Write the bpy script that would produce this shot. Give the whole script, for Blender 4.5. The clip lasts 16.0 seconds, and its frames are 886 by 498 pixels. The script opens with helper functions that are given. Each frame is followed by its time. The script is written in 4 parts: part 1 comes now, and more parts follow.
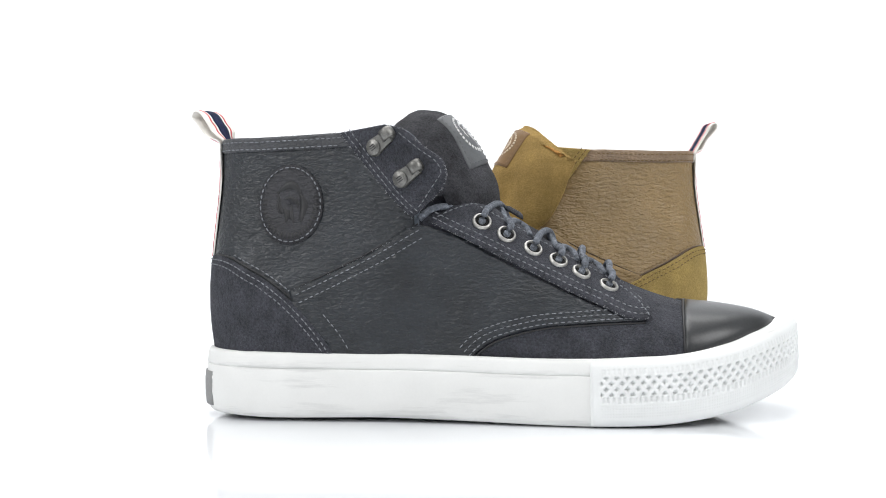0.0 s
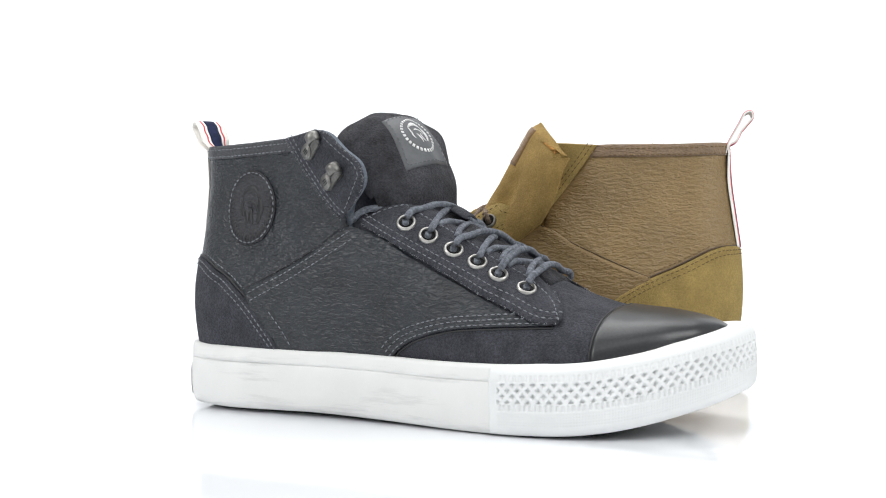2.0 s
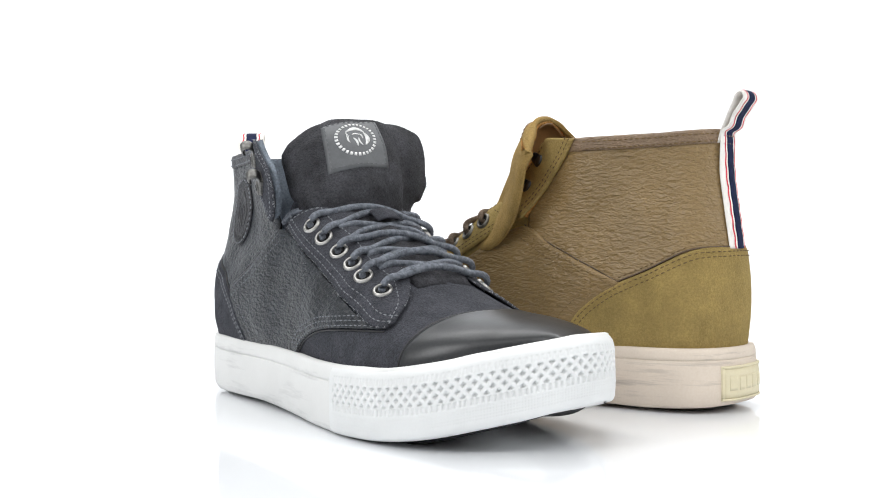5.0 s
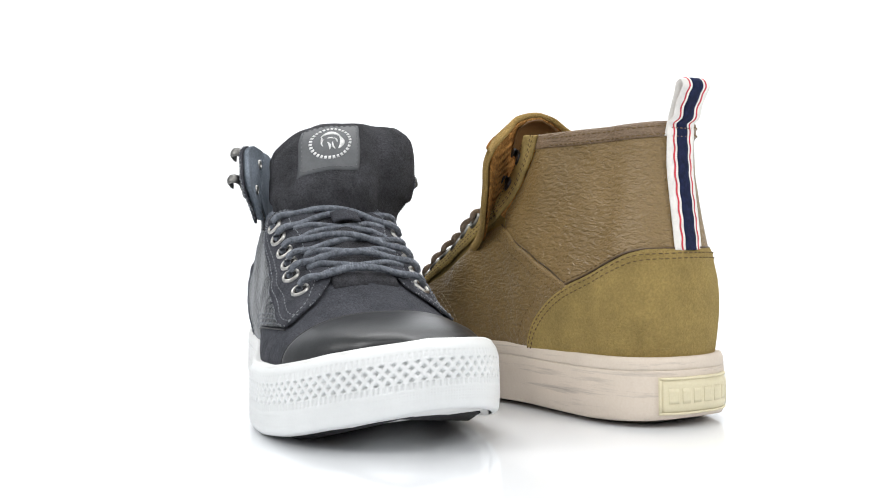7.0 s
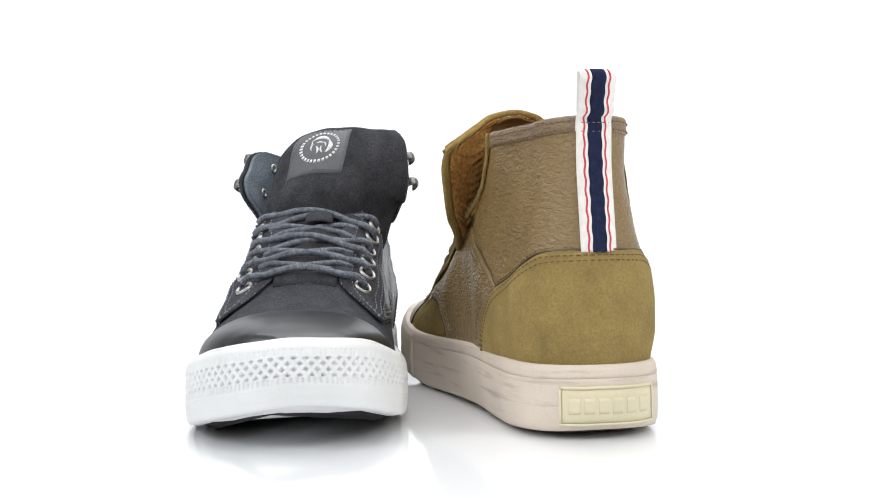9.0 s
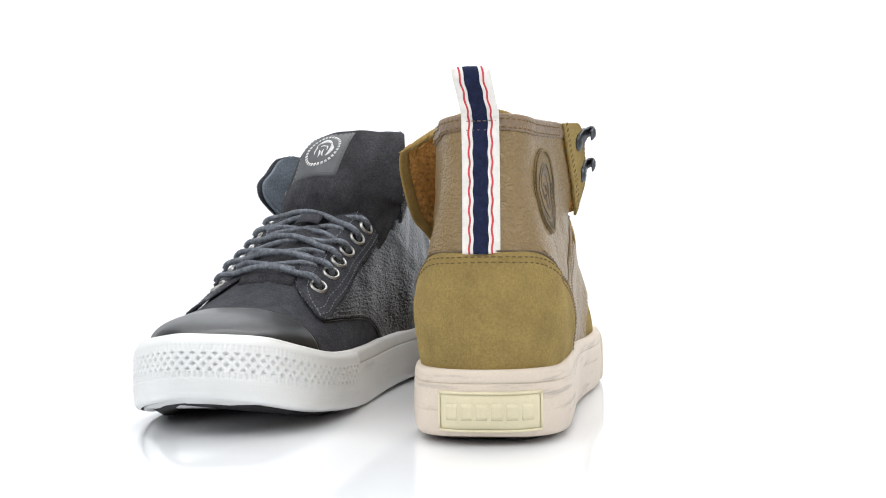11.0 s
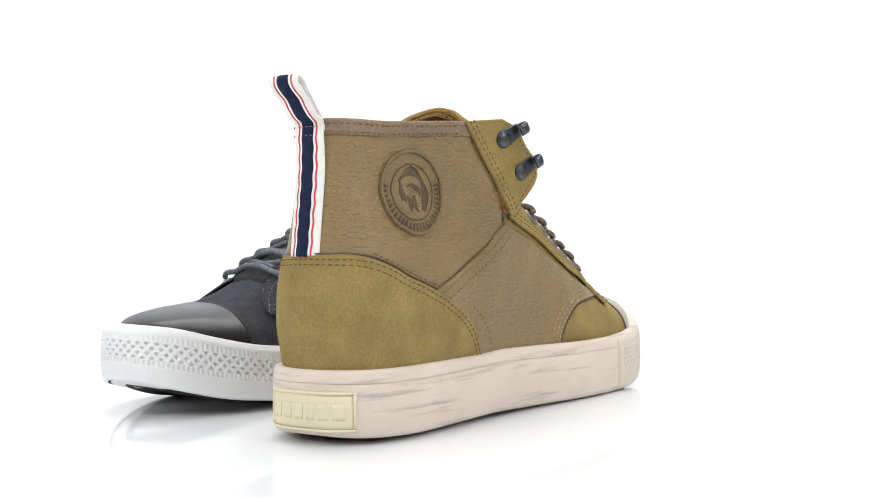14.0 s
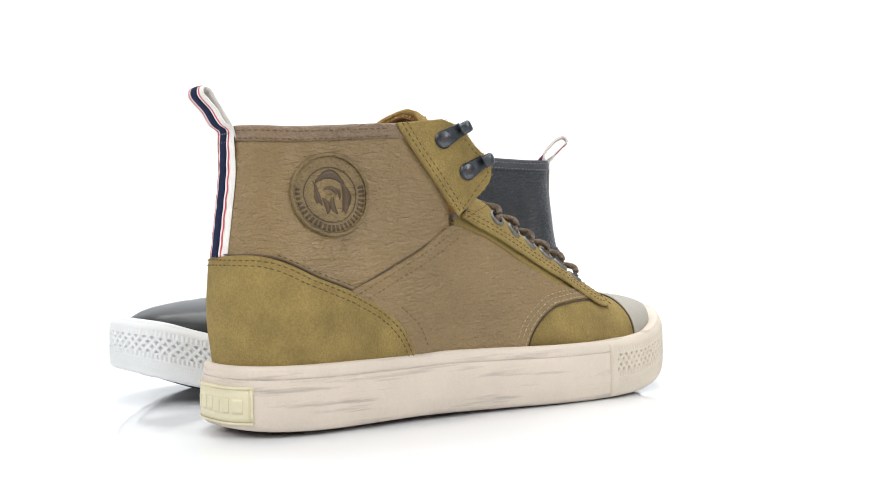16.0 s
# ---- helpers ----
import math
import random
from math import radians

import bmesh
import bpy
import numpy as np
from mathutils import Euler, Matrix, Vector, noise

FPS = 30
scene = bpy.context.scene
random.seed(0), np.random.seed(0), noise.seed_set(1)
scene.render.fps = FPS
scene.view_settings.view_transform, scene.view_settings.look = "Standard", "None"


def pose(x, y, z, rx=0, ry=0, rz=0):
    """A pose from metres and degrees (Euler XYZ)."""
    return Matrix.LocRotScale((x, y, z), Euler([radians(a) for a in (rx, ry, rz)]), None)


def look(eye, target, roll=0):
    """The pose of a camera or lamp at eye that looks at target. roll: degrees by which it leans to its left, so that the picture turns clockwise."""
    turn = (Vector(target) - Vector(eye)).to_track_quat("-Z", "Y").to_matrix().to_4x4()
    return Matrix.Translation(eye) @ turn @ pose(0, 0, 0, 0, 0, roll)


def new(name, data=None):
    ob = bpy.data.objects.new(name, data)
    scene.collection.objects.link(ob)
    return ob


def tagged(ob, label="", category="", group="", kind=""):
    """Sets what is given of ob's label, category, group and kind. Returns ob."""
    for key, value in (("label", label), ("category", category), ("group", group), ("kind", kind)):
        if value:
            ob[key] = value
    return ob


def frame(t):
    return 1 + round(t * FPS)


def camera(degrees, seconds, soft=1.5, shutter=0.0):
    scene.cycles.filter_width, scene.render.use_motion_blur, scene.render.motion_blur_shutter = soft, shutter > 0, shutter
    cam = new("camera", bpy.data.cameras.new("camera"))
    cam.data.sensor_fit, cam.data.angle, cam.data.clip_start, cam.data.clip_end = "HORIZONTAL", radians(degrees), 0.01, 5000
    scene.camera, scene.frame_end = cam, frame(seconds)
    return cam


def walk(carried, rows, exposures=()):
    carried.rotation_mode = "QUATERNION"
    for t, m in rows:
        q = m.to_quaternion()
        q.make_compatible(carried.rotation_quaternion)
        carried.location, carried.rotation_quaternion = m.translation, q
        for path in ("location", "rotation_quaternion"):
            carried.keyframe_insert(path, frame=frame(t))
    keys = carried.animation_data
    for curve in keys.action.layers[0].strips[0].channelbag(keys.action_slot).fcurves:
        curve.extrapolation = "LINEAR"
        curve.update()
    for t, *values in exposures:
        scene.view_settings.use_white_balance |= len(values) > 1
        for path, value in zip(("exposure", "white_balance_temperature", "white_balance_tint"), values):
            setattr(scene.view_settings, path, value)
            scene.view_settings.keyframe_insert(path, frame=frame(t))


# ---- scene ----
# ---- camera: it stands still before a slowly turning stand ----
cam = camera(46.4, 16.0, soft=1.0)
EYE = pose(0, -0.62, 0.0879, 90 - 0.277, 0, 0.334) @ pose(0, 0, 0, 0, 0, -0.893)
walk(cam, [(0.0, EYE), (16.0, EYE)])


def turned(t):
    """How far the stand has turned, in degrees, clockwise seen from above."""
    u = (t - 8) / 8
    return 72 + 73.867 * u - 2.305 * (u * u - 1) - 0.432 * (u ** 3 - u) - 0.137 * (u ** 4 - u * u)


# ---- light: a bright white product studio ----
world = bpy.data.worlds.new("studio")
scene.world = world
world.use_nodes = True
world.node_tree.nodes["Background"].inputs[0].default_value = (0.97, 1.0, 1.0, 1)
world.node_tree.nodes["Background"].inputs[1].default_value = 0.5


def softbox(name, eye, target, sx, sy, watts, color=(1, 1, 1)):
    data = bpy.data.lights.new(name, "AREA")
    data.shape, data.size, data.size_y, data.energy, data.color = "RECTANGLE", sx, sy, watts, color
    ob = new(name, data)
    ob.matrix_world = look(eye, target)
    return ob


softbox("softbox_overhead", (0, 0.05, 1.2), (0, 0, 0), 1.0, 0.7, 6.0)
softbox("softbox_backdrop", (0, 0.9, 1.9), (0, 2.0, 0.4), 2.4, 0.5, 38)
# unseen fill lamp, added to brighten the shoe behind the nearer one
softbox("front_fill", (0, -1.15, 1.35), (0, 0.05, 0.08), 1.5, 0.5, 4.5)
softbox("softbox_right", (1.2, -0.8, 1.05), (0, 0, 0.08), 0.6, 0.8, 10.5)
softbox("softbox_left", (-1.2, -0.8, 1.05), (0, 0, 0.08), 0.6, 0.8, 10.5)


# ---- materials ----
def material(name, color, rough=0.6, metal=0.0, mottled=0.25, mottle_size=40.0, grain=(), spec=0.5, sheen=0.0, coat=0.0, dirt=None, second=None, speck=None):
    """grain: rows of (kind, size, strength, distance). dirt: (colour, size, low, high, stretch)."""
    m = bpy.data.materials.new(name)
    m.use_nodes = True
    n, l = m.node_tree.nodes, m.node_tree.links
    b = n["Principled BSDF"]
    b.inputs["Roughness"].default_value, b.inputs["Metallic"].default_value = rough, metal
    b.inputs["Specular IOR Level"].default_value = spec
    b.inputs["Sheen Weight"].default_value = sheen
    b.inputs["Sheen Roughness"].default_value = 0.5
    b.inputs["Sheen Tint"].default_value = (*[min(1, c * 2.5 + 0.05) for c in color], 1)
    b.inputs["Coat Weight"].default_value = coat
    b.inputs["Coat Roughness"].default_value = 0.08
    tc = n.new("ShaderNodeTexCoord")
    big = n.new("ShaderNodeTexNoise")
    big.inputs["Scale"].default_value, big.inputs["Detail"].default_value = mottle_size, 5
    l.new(tc.outputs["Object"], big.inputs["Vector"])
    ramp = n.new("ShaderNodeValToRGB")
    a, z = ramp.color_ramp.elements
    a.position, z.position = 0.3, 0.7
    other = second or color
    a.color = (*[c * (1 - mottled) for c in color], 1)
    z.color = (*[min(1, c * (1 + mottled)) for c in other], 1)
    l.new(big.outputs["Fac"], ramp.inputs["Fac"])
    out = ramp.outputs["Color"]
    fine = n.new("ShaderNodeTexNoise")
    fine.inputs["Scale"].default_value, fine.inputs["Detail"].default_value = 900, 3
    l.new(tc.outputs["Object"], fine.inputs["Vector"])
    mix = n.new("ShaderNodeMix")
    mix.data_type, mix.blend_type = "RGBA", "OVERLAY"
    mix.inputs["Factor"].default_value = min(0.6, mottled) if speck is None else speck
    l.new(out, mix.inputs["A"])
    wide = n.new("ShaderNodeMapRange")
    wide.inputs["From Min"].default_value, wide.inputs["From Max"].default_value = (0.2, 0.8) if speck is None else (0.34, 0.66)
    l.new(fine.outputs["Fac"], wide.inputs["Value"])
    l.new(wide.outputs["Result"], mix.inputs["B"])
    out = mix.outputs["Result"]
    if dirt:
        col, size, low, high, stretch = dirt
        mp = n.new("ShaderNodeMapping")
        mp.inputs["Scale"].default_value = stretch
        l.new(tc.outputs["Object"], mp.inputs["Vector"])
        dn = n.new("ShaderNodeTexNoise")
        dn.inputs["Scale"].default_value, dn.inputs["Detail"].default_value, dn.inputs["Roughness"].default_value = size, 8, 0.65
        l.new(mp.outputs[0], dn.inputs["Vector"])
        dr = n.new("ShaderNodeValToRGB")
        dr.color_ramp.elements[0].position, dr.color_ramp.elements[1].position = low, high
        dr.color_ramp.elements[0].color, dr.color_ramp.elements[1].color = (0, 0, 0, 1), (1, 1, 1, 1)
        l.new(dn.outputs["Fac"], dr.inputs["Fac"])
        dm = n.new("ShaderNodeMix")
        dm.data_type = "RGBA"
        l.new(dr.outputs["Color"], dm.inputs["Factor"])
        l.new(out, dm.inputs["A"])
        dm.inputs["B"].default_value = (*col, 1)
        out = dm.outputs["Result"]
    l.new(out, b.inputs["Base Color"])
    last = None
    for kind, size, strength, distance in grain:
        if kind == "pebble":
            mp = n.new("ShaderNodeMapping")
            mp.inputs["Scale"].default_value = (0.68, 1, 1.12)
            mp.inputs["Rotation"].default_value = (0, 0.25, 0)
            warp = n.new("ShaderNodeTexNoise")
            warp.inputs["Scale"].default_value, warp.inputs["Detail"].default_value = size * 0.2, 3
            l.new(tc.outputs["Object"], warp.inputs["Vector"])
            add = n.new("ShaderNodeVectorMath")
            add.operation = "MULTIPLY_ADD"
            l.new(warp.outputs["Color"], add.inputs[0])
            add.inputs[1].default_value = (3.0 / size,) * 3
            l.new(tc.outputs["Object"], add.inputs[2])
            l.new(add.outputs[0], mp.inputs["Vector"])
            t = n.new("ShaderNodeTexVoronoi")
            t.feature = "SMOOTH_F1"
            t.inputs["Scale"].default_value, t.inputs["Smoothness"].default_value = size, 0.35
            l.new(mp.outputs[0], t.inputs["Vector"])
            neg = n.new("ShaderNodeMath")
            neg.operation = "MULTIPLY"
            neg.inputs[1].default_value = -1.0
            l.new(t.outputs["Distance"], neg.inputs[0])
            height = neg.outputs[0]
        elif kind == "creases":
            mp = n.new("ShaderNodeMapping")
            mp.inputs["Scale"].default_value = (0.42, 0.75, 1.5)
            mp.inputs["Rotation"].default_value = (0, 0.3, 0)
            flow = n.new("ShaderNodeTexNoise")
            flow.inputs["Scale"].default_value, flow.inputs["Detail"].default_value = 22, 2
            l.new(tc.outputs["Object"], flow.inputs["Vector"])
            bent = n.new("ShaderNodeVectorMath")
            bent.operation = "MULTIPLY_ADD"
            l.new(flow.outputs["Color"], bent.inputs[0])
            bent.inputs[1].default_value = (0.012, 0.012, 0.012)
            l.new(tc.outputs["Object"], bent.inputs[2])
            l.new(bent.outputs[0], mp.inputs["Vector"])
            t = n.new("ShaderNodeTexNoise")
            t.inputs["Scale"].default_value, t.inputs["Detail"].default_value, t.inputs["Distortion"].default_value = size, 3, 0.6
            l.new(mp.outputs[0], t.inputs["Vector"])
            rid = n.new("ShaderNodeMath")
            rid.operation = "SUBTRACT"
            rid.inputs[1].default_value = 0.5
            l.new(t.outputs["Fac"], rid.inputs[0])
            ab = n.new("ShaderNodeMath")
            ab.operation = "ABSOLUTE"
            l.new(rid.outputs[0], ab.inputs[0])
            cut = n.new("ShaderNodeMath")
            cut.operation = "MINIMUM"
            cut.inputs[1].default_value = 0.11
            l.new(ab.outputs[0], cut.inputs[0])
            height = cut.outputs[0]
        elif kind == "hills":
            mp = n.new("ShaderNodeMapping")
            mp.inputs["Scale"].default_value = (0.55, 0.85, 1.35)
            mp.inputs["Rotation"].default_value = (0, 0.3, 0)
            l.new(tc.outputs["Object"], mp.inputs["Vector"])
            t = n.new("ShaderNodeTexNoise")
            t.inputs["Scale"].default_value, t.inputs["Detail"].default_value, t.inputs["Distortion"].default_value = size, 2, 0.5
            l.new(mp.outputs[0], t.inputs["Vector"])
            height = t.outputs["Fac"]
        elif kind == "weave":
            t = n.new("ShaderNodeTexWave")
            t.inputs["Scale"].default_value, t.inputs["Distortion"].default_value = size, 1.5
            t.bands_direction = "DIAGONAL"
            l.new(tc.outputs["Object"], t.inputs["Vector"])
            height = t.outputs["Fac"]
        else:
            t = n.new("ShaderNodeTexNoise")
            t.inputs["Scale"].default_value, t.inputs["Detail"].default_value = size, 6
            l.new(tc.outputs["Object"], t.inputs["Vector"])
            height = t.outputs["Fac"]
        bump = n.new("ShaderNodeBump")
        bump.inputs["Strength"].default_value, bump.inputs["Distance"].default_value = strength, distance
        l.new(height, bump.inputs["Height"])
        if last:
            l.new(last.outputs[0], bump.inputs["Normal"])
        last = bump
    if last:
        l.new(last.outputs[0], b.inputs["Normal"])
    return m


LEATHER_GRAIN = (("noise", 60, 0.5, 0.0009), ("creases", 150, 1.0, 0.0008), ("hills", 470, 1.0, 0.0015), ("pebble", 900, 0.6, 0.0002))
SUEDE_GRAIN = (("noise", 1700, 1.0, 0.0022), ("noise", 160, 0.6, 0.002))
TERRY_GRAIN = (("noise", 700, 1.0, 0.002), ("noise", 2500, 0.8, 0.0008))
LINING_GRAIN = (("weave", 230, 0.9, 0.0012), ("noise", 900, 1.0, 0.0016))
WEB_GRAIN = (("noise", 1600, 0.5, 0.0006),)
CORD_GRAIN = (("weave", 420, 1.0, 0.0008), ("noise", 2500, 0.8, 0.0008))

DARK = dict(
    leather=material("dark grey leather", (0.015, 0.018, 0.023), 0.33, mottled=0.3, grain=LEATHER_GRAIN, spec=0.5),
    suede=material("charcoal suede", (0.06, 0.062, 0.074), 0.9, mottled=0.25, mottle_size=110, grain=SUEDE_GRAIN, speck=0.28, spec=0.2, sheen=0.25),
    tongue=material("charcoal nubuck", (0.047, 0.047, 0.053), 0.85, mottled=0.45, mottle_size=75, grain=SUEDE_GRAIN, speck=0.28, spec=0.2, sheen=0.2),
    cap=material("black smooth leather", (0.02, 0.021, 0.023), 0.34, mottled=0.3, grain=(("noise", 120, 0.15, 0.0008), ("noise", 2200, 0.12, 0.0002))),
    binding=material("dark grey collar leather", (0.042, 0.044, 0.05), 0.45, mottled=0.3, grain=LEATHER_GRAIN[2:]),
    badge=material("black embossed leather", (0.022, 0.022, 0.027), 0.55, mottled=0.3, grain=LEATHER_GRAIN[2:]),
    emblem=material("black stamped leather", (0.014, 0.014, 0.016), 0.5, mottled=0.3),
    stitch=material("grey thread", (0.2, 0.21, 0.23), 0.8, mottled=0.3, mottle_size=300),
    lace=material("slate grey cord", (0.23, 0.25, 0.29), 0.9, mottled=0.35, mottle_size=350, grain=CORD_GRAIN, spec=0.2),
    lining=material("blue grey canvas lining", (0.2, 0.23, 0.27), 0.95, mottled=0.3, grain=TERRY_GRAIN, spec=0.1),
    sole=material("white rubber", (0.76, 0.76, 0.75), 0.5, mottled=0.04, mottle_size=30, grain=(("noise", 300, 0.1, 0.0004),), dirt=((0.42, 0.42, 0.42), 30, 0.53, 0.85, (0.4, 0.8, 4.0))),
    bumper=material("white moulded rubber", (0.75, 0.76, 0.76), 0.45, mottled=0.04, mottle_size=40, grain=(("noise", 400, 0.1, 0.0003),)),
    patch=material("grey heel rubber", (0.25, 0.25, 0.25), 0.6, mottled=0.1),
    outsole=material("black outsole rubber", (0.012, 0.012, 0.013), 0.8, mottled=0.2, grain=(("noise", 300, 0.5, 0.001),)),
    metal=material("antique silver metal", (0.19, 0.187, 0.178), 0.45, 1.0, mottled=0.3, mottle_size=200),
    eyelet=material("brushed nickel", (0.46, 0.45, 0.43), 0.42, 1.0, mottled=0.2, mottle_size=200),
    label=material("grey satin label", (0.08, 0.084, 0.09), 0.5, mottled=0.12, mottle_size=200, grain=(("noise", 1800, 0.2, 0.0002),)),
    print=material("silver print", (0.6, 0.6, 0.6), 0.5, mottled=0.2, mottle_size=500),
)
TAN = dict(
    leather=material("taupe brown leather", (0.232, 0.152, 0.062), 0.34, mottled=0.12, mottle_size=25, grain=LEATHER_GRAIN, spec=0.5),
    suede=material("mustard tan suede", (0.4, 0.285, 0.1), 0.9, mottled=0.15, mottle_size=70, grain=SUEDE_GRAIN, speck=0.13, spec=0.2, sheen=0.2, dirt=((0.19, 0.125, 0.045), 14, 0.54, 0.82, (1, 1, 1))),
    tongue=material("mustard tan nubuck", (0.39, 0.255, 0.085), 0.88, mottled=0.22, mottle_size=60, grain=SUEDE_GRAIN, speck=0.13, spec=0.2, sheen=0.2),
    cap=material("pale taupe rubber", (0.36, 0.33, 0.28), 0.5, mottled=0.08, grain=(("noise", 900, 0.15, 0.0003),)),
    binding=material("taupe collar leather", (0.21, 0.14, 0.083), 0.42, mottled=0.18, grain=LEATHER_GRAIN[2:]),
    badge=material("olive tan embossed leather", (0.2, 0.135, 0.055), 0.6, mottled=0.25, grain=LEATHER_GRAIN[2:]),
    emblem=material("dark brown stamped leather", (0.075, 0.045, 0.021), 0.45, mottled=0.25),
    stitch=material("brown thread", (0.165, 0.105, 0.045), 0.85, mottled=0.3, mottle_size=300),
    lace=material("brown cord", (0.29, 0.22, 0.165), 0.9, mottled=0.35, mottle_size=350, grain=CORD_GRAIN, spec=0.2),
    lining=material("orange tan lining", (0.52, 0.26, 0.08), 0.95, mottled=0.3, mottle_size=500, grain=LINING_GRAIN, spec=0.1),
    sole=material("worn cream rubber", (0.66, 0.57, 0.48), 0.55, mottled=0.06, mottle_size=30, grain=(("noise", 300, 0.15, 0.0004),), dirt=((0.24, 0.2, 0.175), 38, 0.53, 0.78, (0.35, 0.6, 6.0))),
    bumper=material("cream moulded rubber", (0.64, 0.56, 0.46), 0.5, mottled=0.06, mottle_size=40, grain=(("noise", 400, 0.15, 0.0003),)),
    patch=material("pale yellow heel rubber", (0.7, 0.63, 0.44), 0.5, mottled=0.06),
    outsole=material("brown outsole rubber", (0.16, 0.12, 0.09), 0.8, mottled=0.2, grain=(("noise", 300, 0.5, 0.001),)),
    metal=material("gunmetal", (0.09, 0.095, 0.105), 0.36, 1.0, mottled=0.25, mottle_size=200),
    eyelet=material("dull nickel", (0.2, 0.19, 0.17), 0.5, 1.0, mottled=0.2, mottle_size=200),
    label=material("brown leather label", (0.2, 0.11, 0.04), 0.5, mottled=0.15),
    print=material("cream print", (0.6, 0.5, 0.38), 0.6, mottled=0.2, mottle_size=500),
)
DARK["fuzz"] = material("pale grey fibres", (0.3, 0.31, 0.33), 0.9, mottled=0.3, mottle_size=300)
DARK["pale"] = DARK["stitch"]
TAN["pale"] = material("cream thread", (0.42, 0.33, 0.22), 0.85, mottled=0.25, mottle_size=300)
TAN["fuzz"] = material("tan fibres", (0.45, 0.31, 0.12), 0.9, mottled=0.3, mottle_size=300)
WEB_WHITE = material("ivory webbing", (0.84, 0.81, 0.77), 0.9, mottled=0.06, mottle_size=300, grain=WEB_GRAIN, spec=0.2)
WEB_NAVY = material("navy webbing", (0.012, 0.017, 0.05), 0.85, mottled=0.3, mottle_size=300, grain=WEB_GRAIN, spec=0.2)
WEB_RED = material("red thread", (0.6, 0.06, 0.08), 0.85, mottled=0.2, mottle_size=300)
HOLE = material("shadow inside", (0.01, 0.01, 0.01), 0.9, mottled=0.1)
ACRYLIC = material("glossy white acrylic", (0.82, 0.835, 0.86), 0.07, mottled=0.01, mottle_size=3, spec=0.5)


# ---- setting: a white sweep, floor and wall in one sheet ----
def sweep():
    prof = [(-3.0, 0), (-1.0, 0), (-0.4, 0), (0.4, 0), (1.2, 0)]
    prof += [(1.2 + 0.8 * math.sin(a), 0.8 - 0.8 * math.cos(a)) for a in np.linspace(0.1, math.pi / 2, 14)] + [(2.0, 2.2), (2.0, 3.2)]
    bm = bmesh.new()
    rows = [[bm.verts.new((x, y, z)) for y, z in prof] for x in (-4, -1, 1, 4)]
    for a, b in zip(rows, rows[1:]):
        for i in range(len(prof) - 1):
            bm.faces.new((a[i], b[i], b[i + 1], a[i + 1]))
    me = bpy.data.meshes.new("floor")
    bm.to_mesh(me)
    bm.free()
    for f in me.polygons:
        f.use_smooth = True
    me.materials.append(ACRYLIC)
    return tagged(new("floor", me), "glossy white acrylic studio floor sweeping up into a wall", "floor", kind="structure")


sweep()


# ---- curves and surfaces of a right-foot high-top shoe; x heel to toe, y to the left, z up ----
def smooth(xs, ys, x):
    """A smooth curve through the points (xs, ys), taken at x."""
    xs, ys, x = np.asarray(xs, float), np.asarray(ys, float), np.clip(np.asarray(x, float), xs[0], xs[-1])
    d = np.gradient(ys, xs) if ys.ndim == 1 else np.gradient(ys, xs, axis=0)
    i = np.clip(np.searchsorted(xs, x, side="right") - 1, 0, len(xs) - 2)
    h = xs[i + 1] - xs[i]
    t = (x - xs[i]) / h
    if ys.ndim > 1:
        h, t = h[..., None], t[..., None]
    t2, t3 = t * t, t * t * t
    return (2 * t3 - 3 * t2 + 1) * ys[i] + (t3 - 2 * t2 + t) * h * d[i] + (3 * t2 - 2 * t3) * ys[i + 1] + (t3 - t2) * h * d[i + 1]


def spline(points, n, even=True):
    """n points along a smooth curve through the given points."""
    p = np.array(points, float)
    k = np.r_[0, np.cumsum(np.linalg.norm(np.diff(p, axis=0), axis=1))]
    q = smooth(k, p, np.linspace(0, k[-1], max(4 * n, 200)))
    if not even:
        return smooth(k, p, np.linspace(0, k[-1], n))
    e = np.r_[0, np.cumsum(np.linalg.norm(np.diff(q, axis=0), axis=1))]
    return np.stack([np.interp(np.linspace(0, e[-1], n), e, q[:, j]) for j in range(p.shape[1])], 1)


OUT_X = [0.0, 0.0035, 0.0125, 0.03, 0.06, 0.10, 0.14, 0.18, 0.21, 0.24, 0.265, 0.286, 0.300, 0.3085]
OUT_R = [0.0, 0.0185, 0.0292, 0.0358, 0.0390, 0.0410, 0.0460, 0.0530, 0.0560, 0.0542, 0.0466, 0.0325, 0.0155, -0.0085]
OUT_L = [0.0, 0.0185, 0.0290, 0.0352, 0.0370, 0.0372, 0.0405, 0.0462, 0.0500, 0.0512, 0.0485, 0.0402, 0.0285, 0.0085]


FORM = {"low_heel": 0.0}


def outline(n):
    """The sole's outline from the heel along the right side to the toe and back along the left."""
    pts = [(x, -y) for x, y in zip(OUT_X, OUT_R)] + [(x, y) for x, y in zip(OUT_X[-2:0:-1], OUT_L[-2:0:-1])]
    loop = pts[-3:] + pts + pts[:4]
    q = spline(loop, 12 * n)
    a = np.argmin(np.linalg.norm(q[: 4 * n] - pts[0], axis=1))
    b = 8 * n + np.argmin(np.linalg.norm(q[8 * n:] - pts[0], axis=1))
    q = q[a:b]
    return q[np.linspace(0, len(q) - 1, n + 1).astype(int)[:-1]]


def sole_top(x):
    return smooth([-0.01, 0, 0.05, 0.134, 0.188, 0.215, 0.241, 0.267, 0.288, 0.31], [0.0385, 0.038, 0.0357, 0.0335, 0.0325, 0.033, 0.0350, 0.0405, 0.0462, 0.0490], x) - FORM["low_heel"] * np.clip((0.11 - np.asarray(x)) / 0.11, 0, 1)


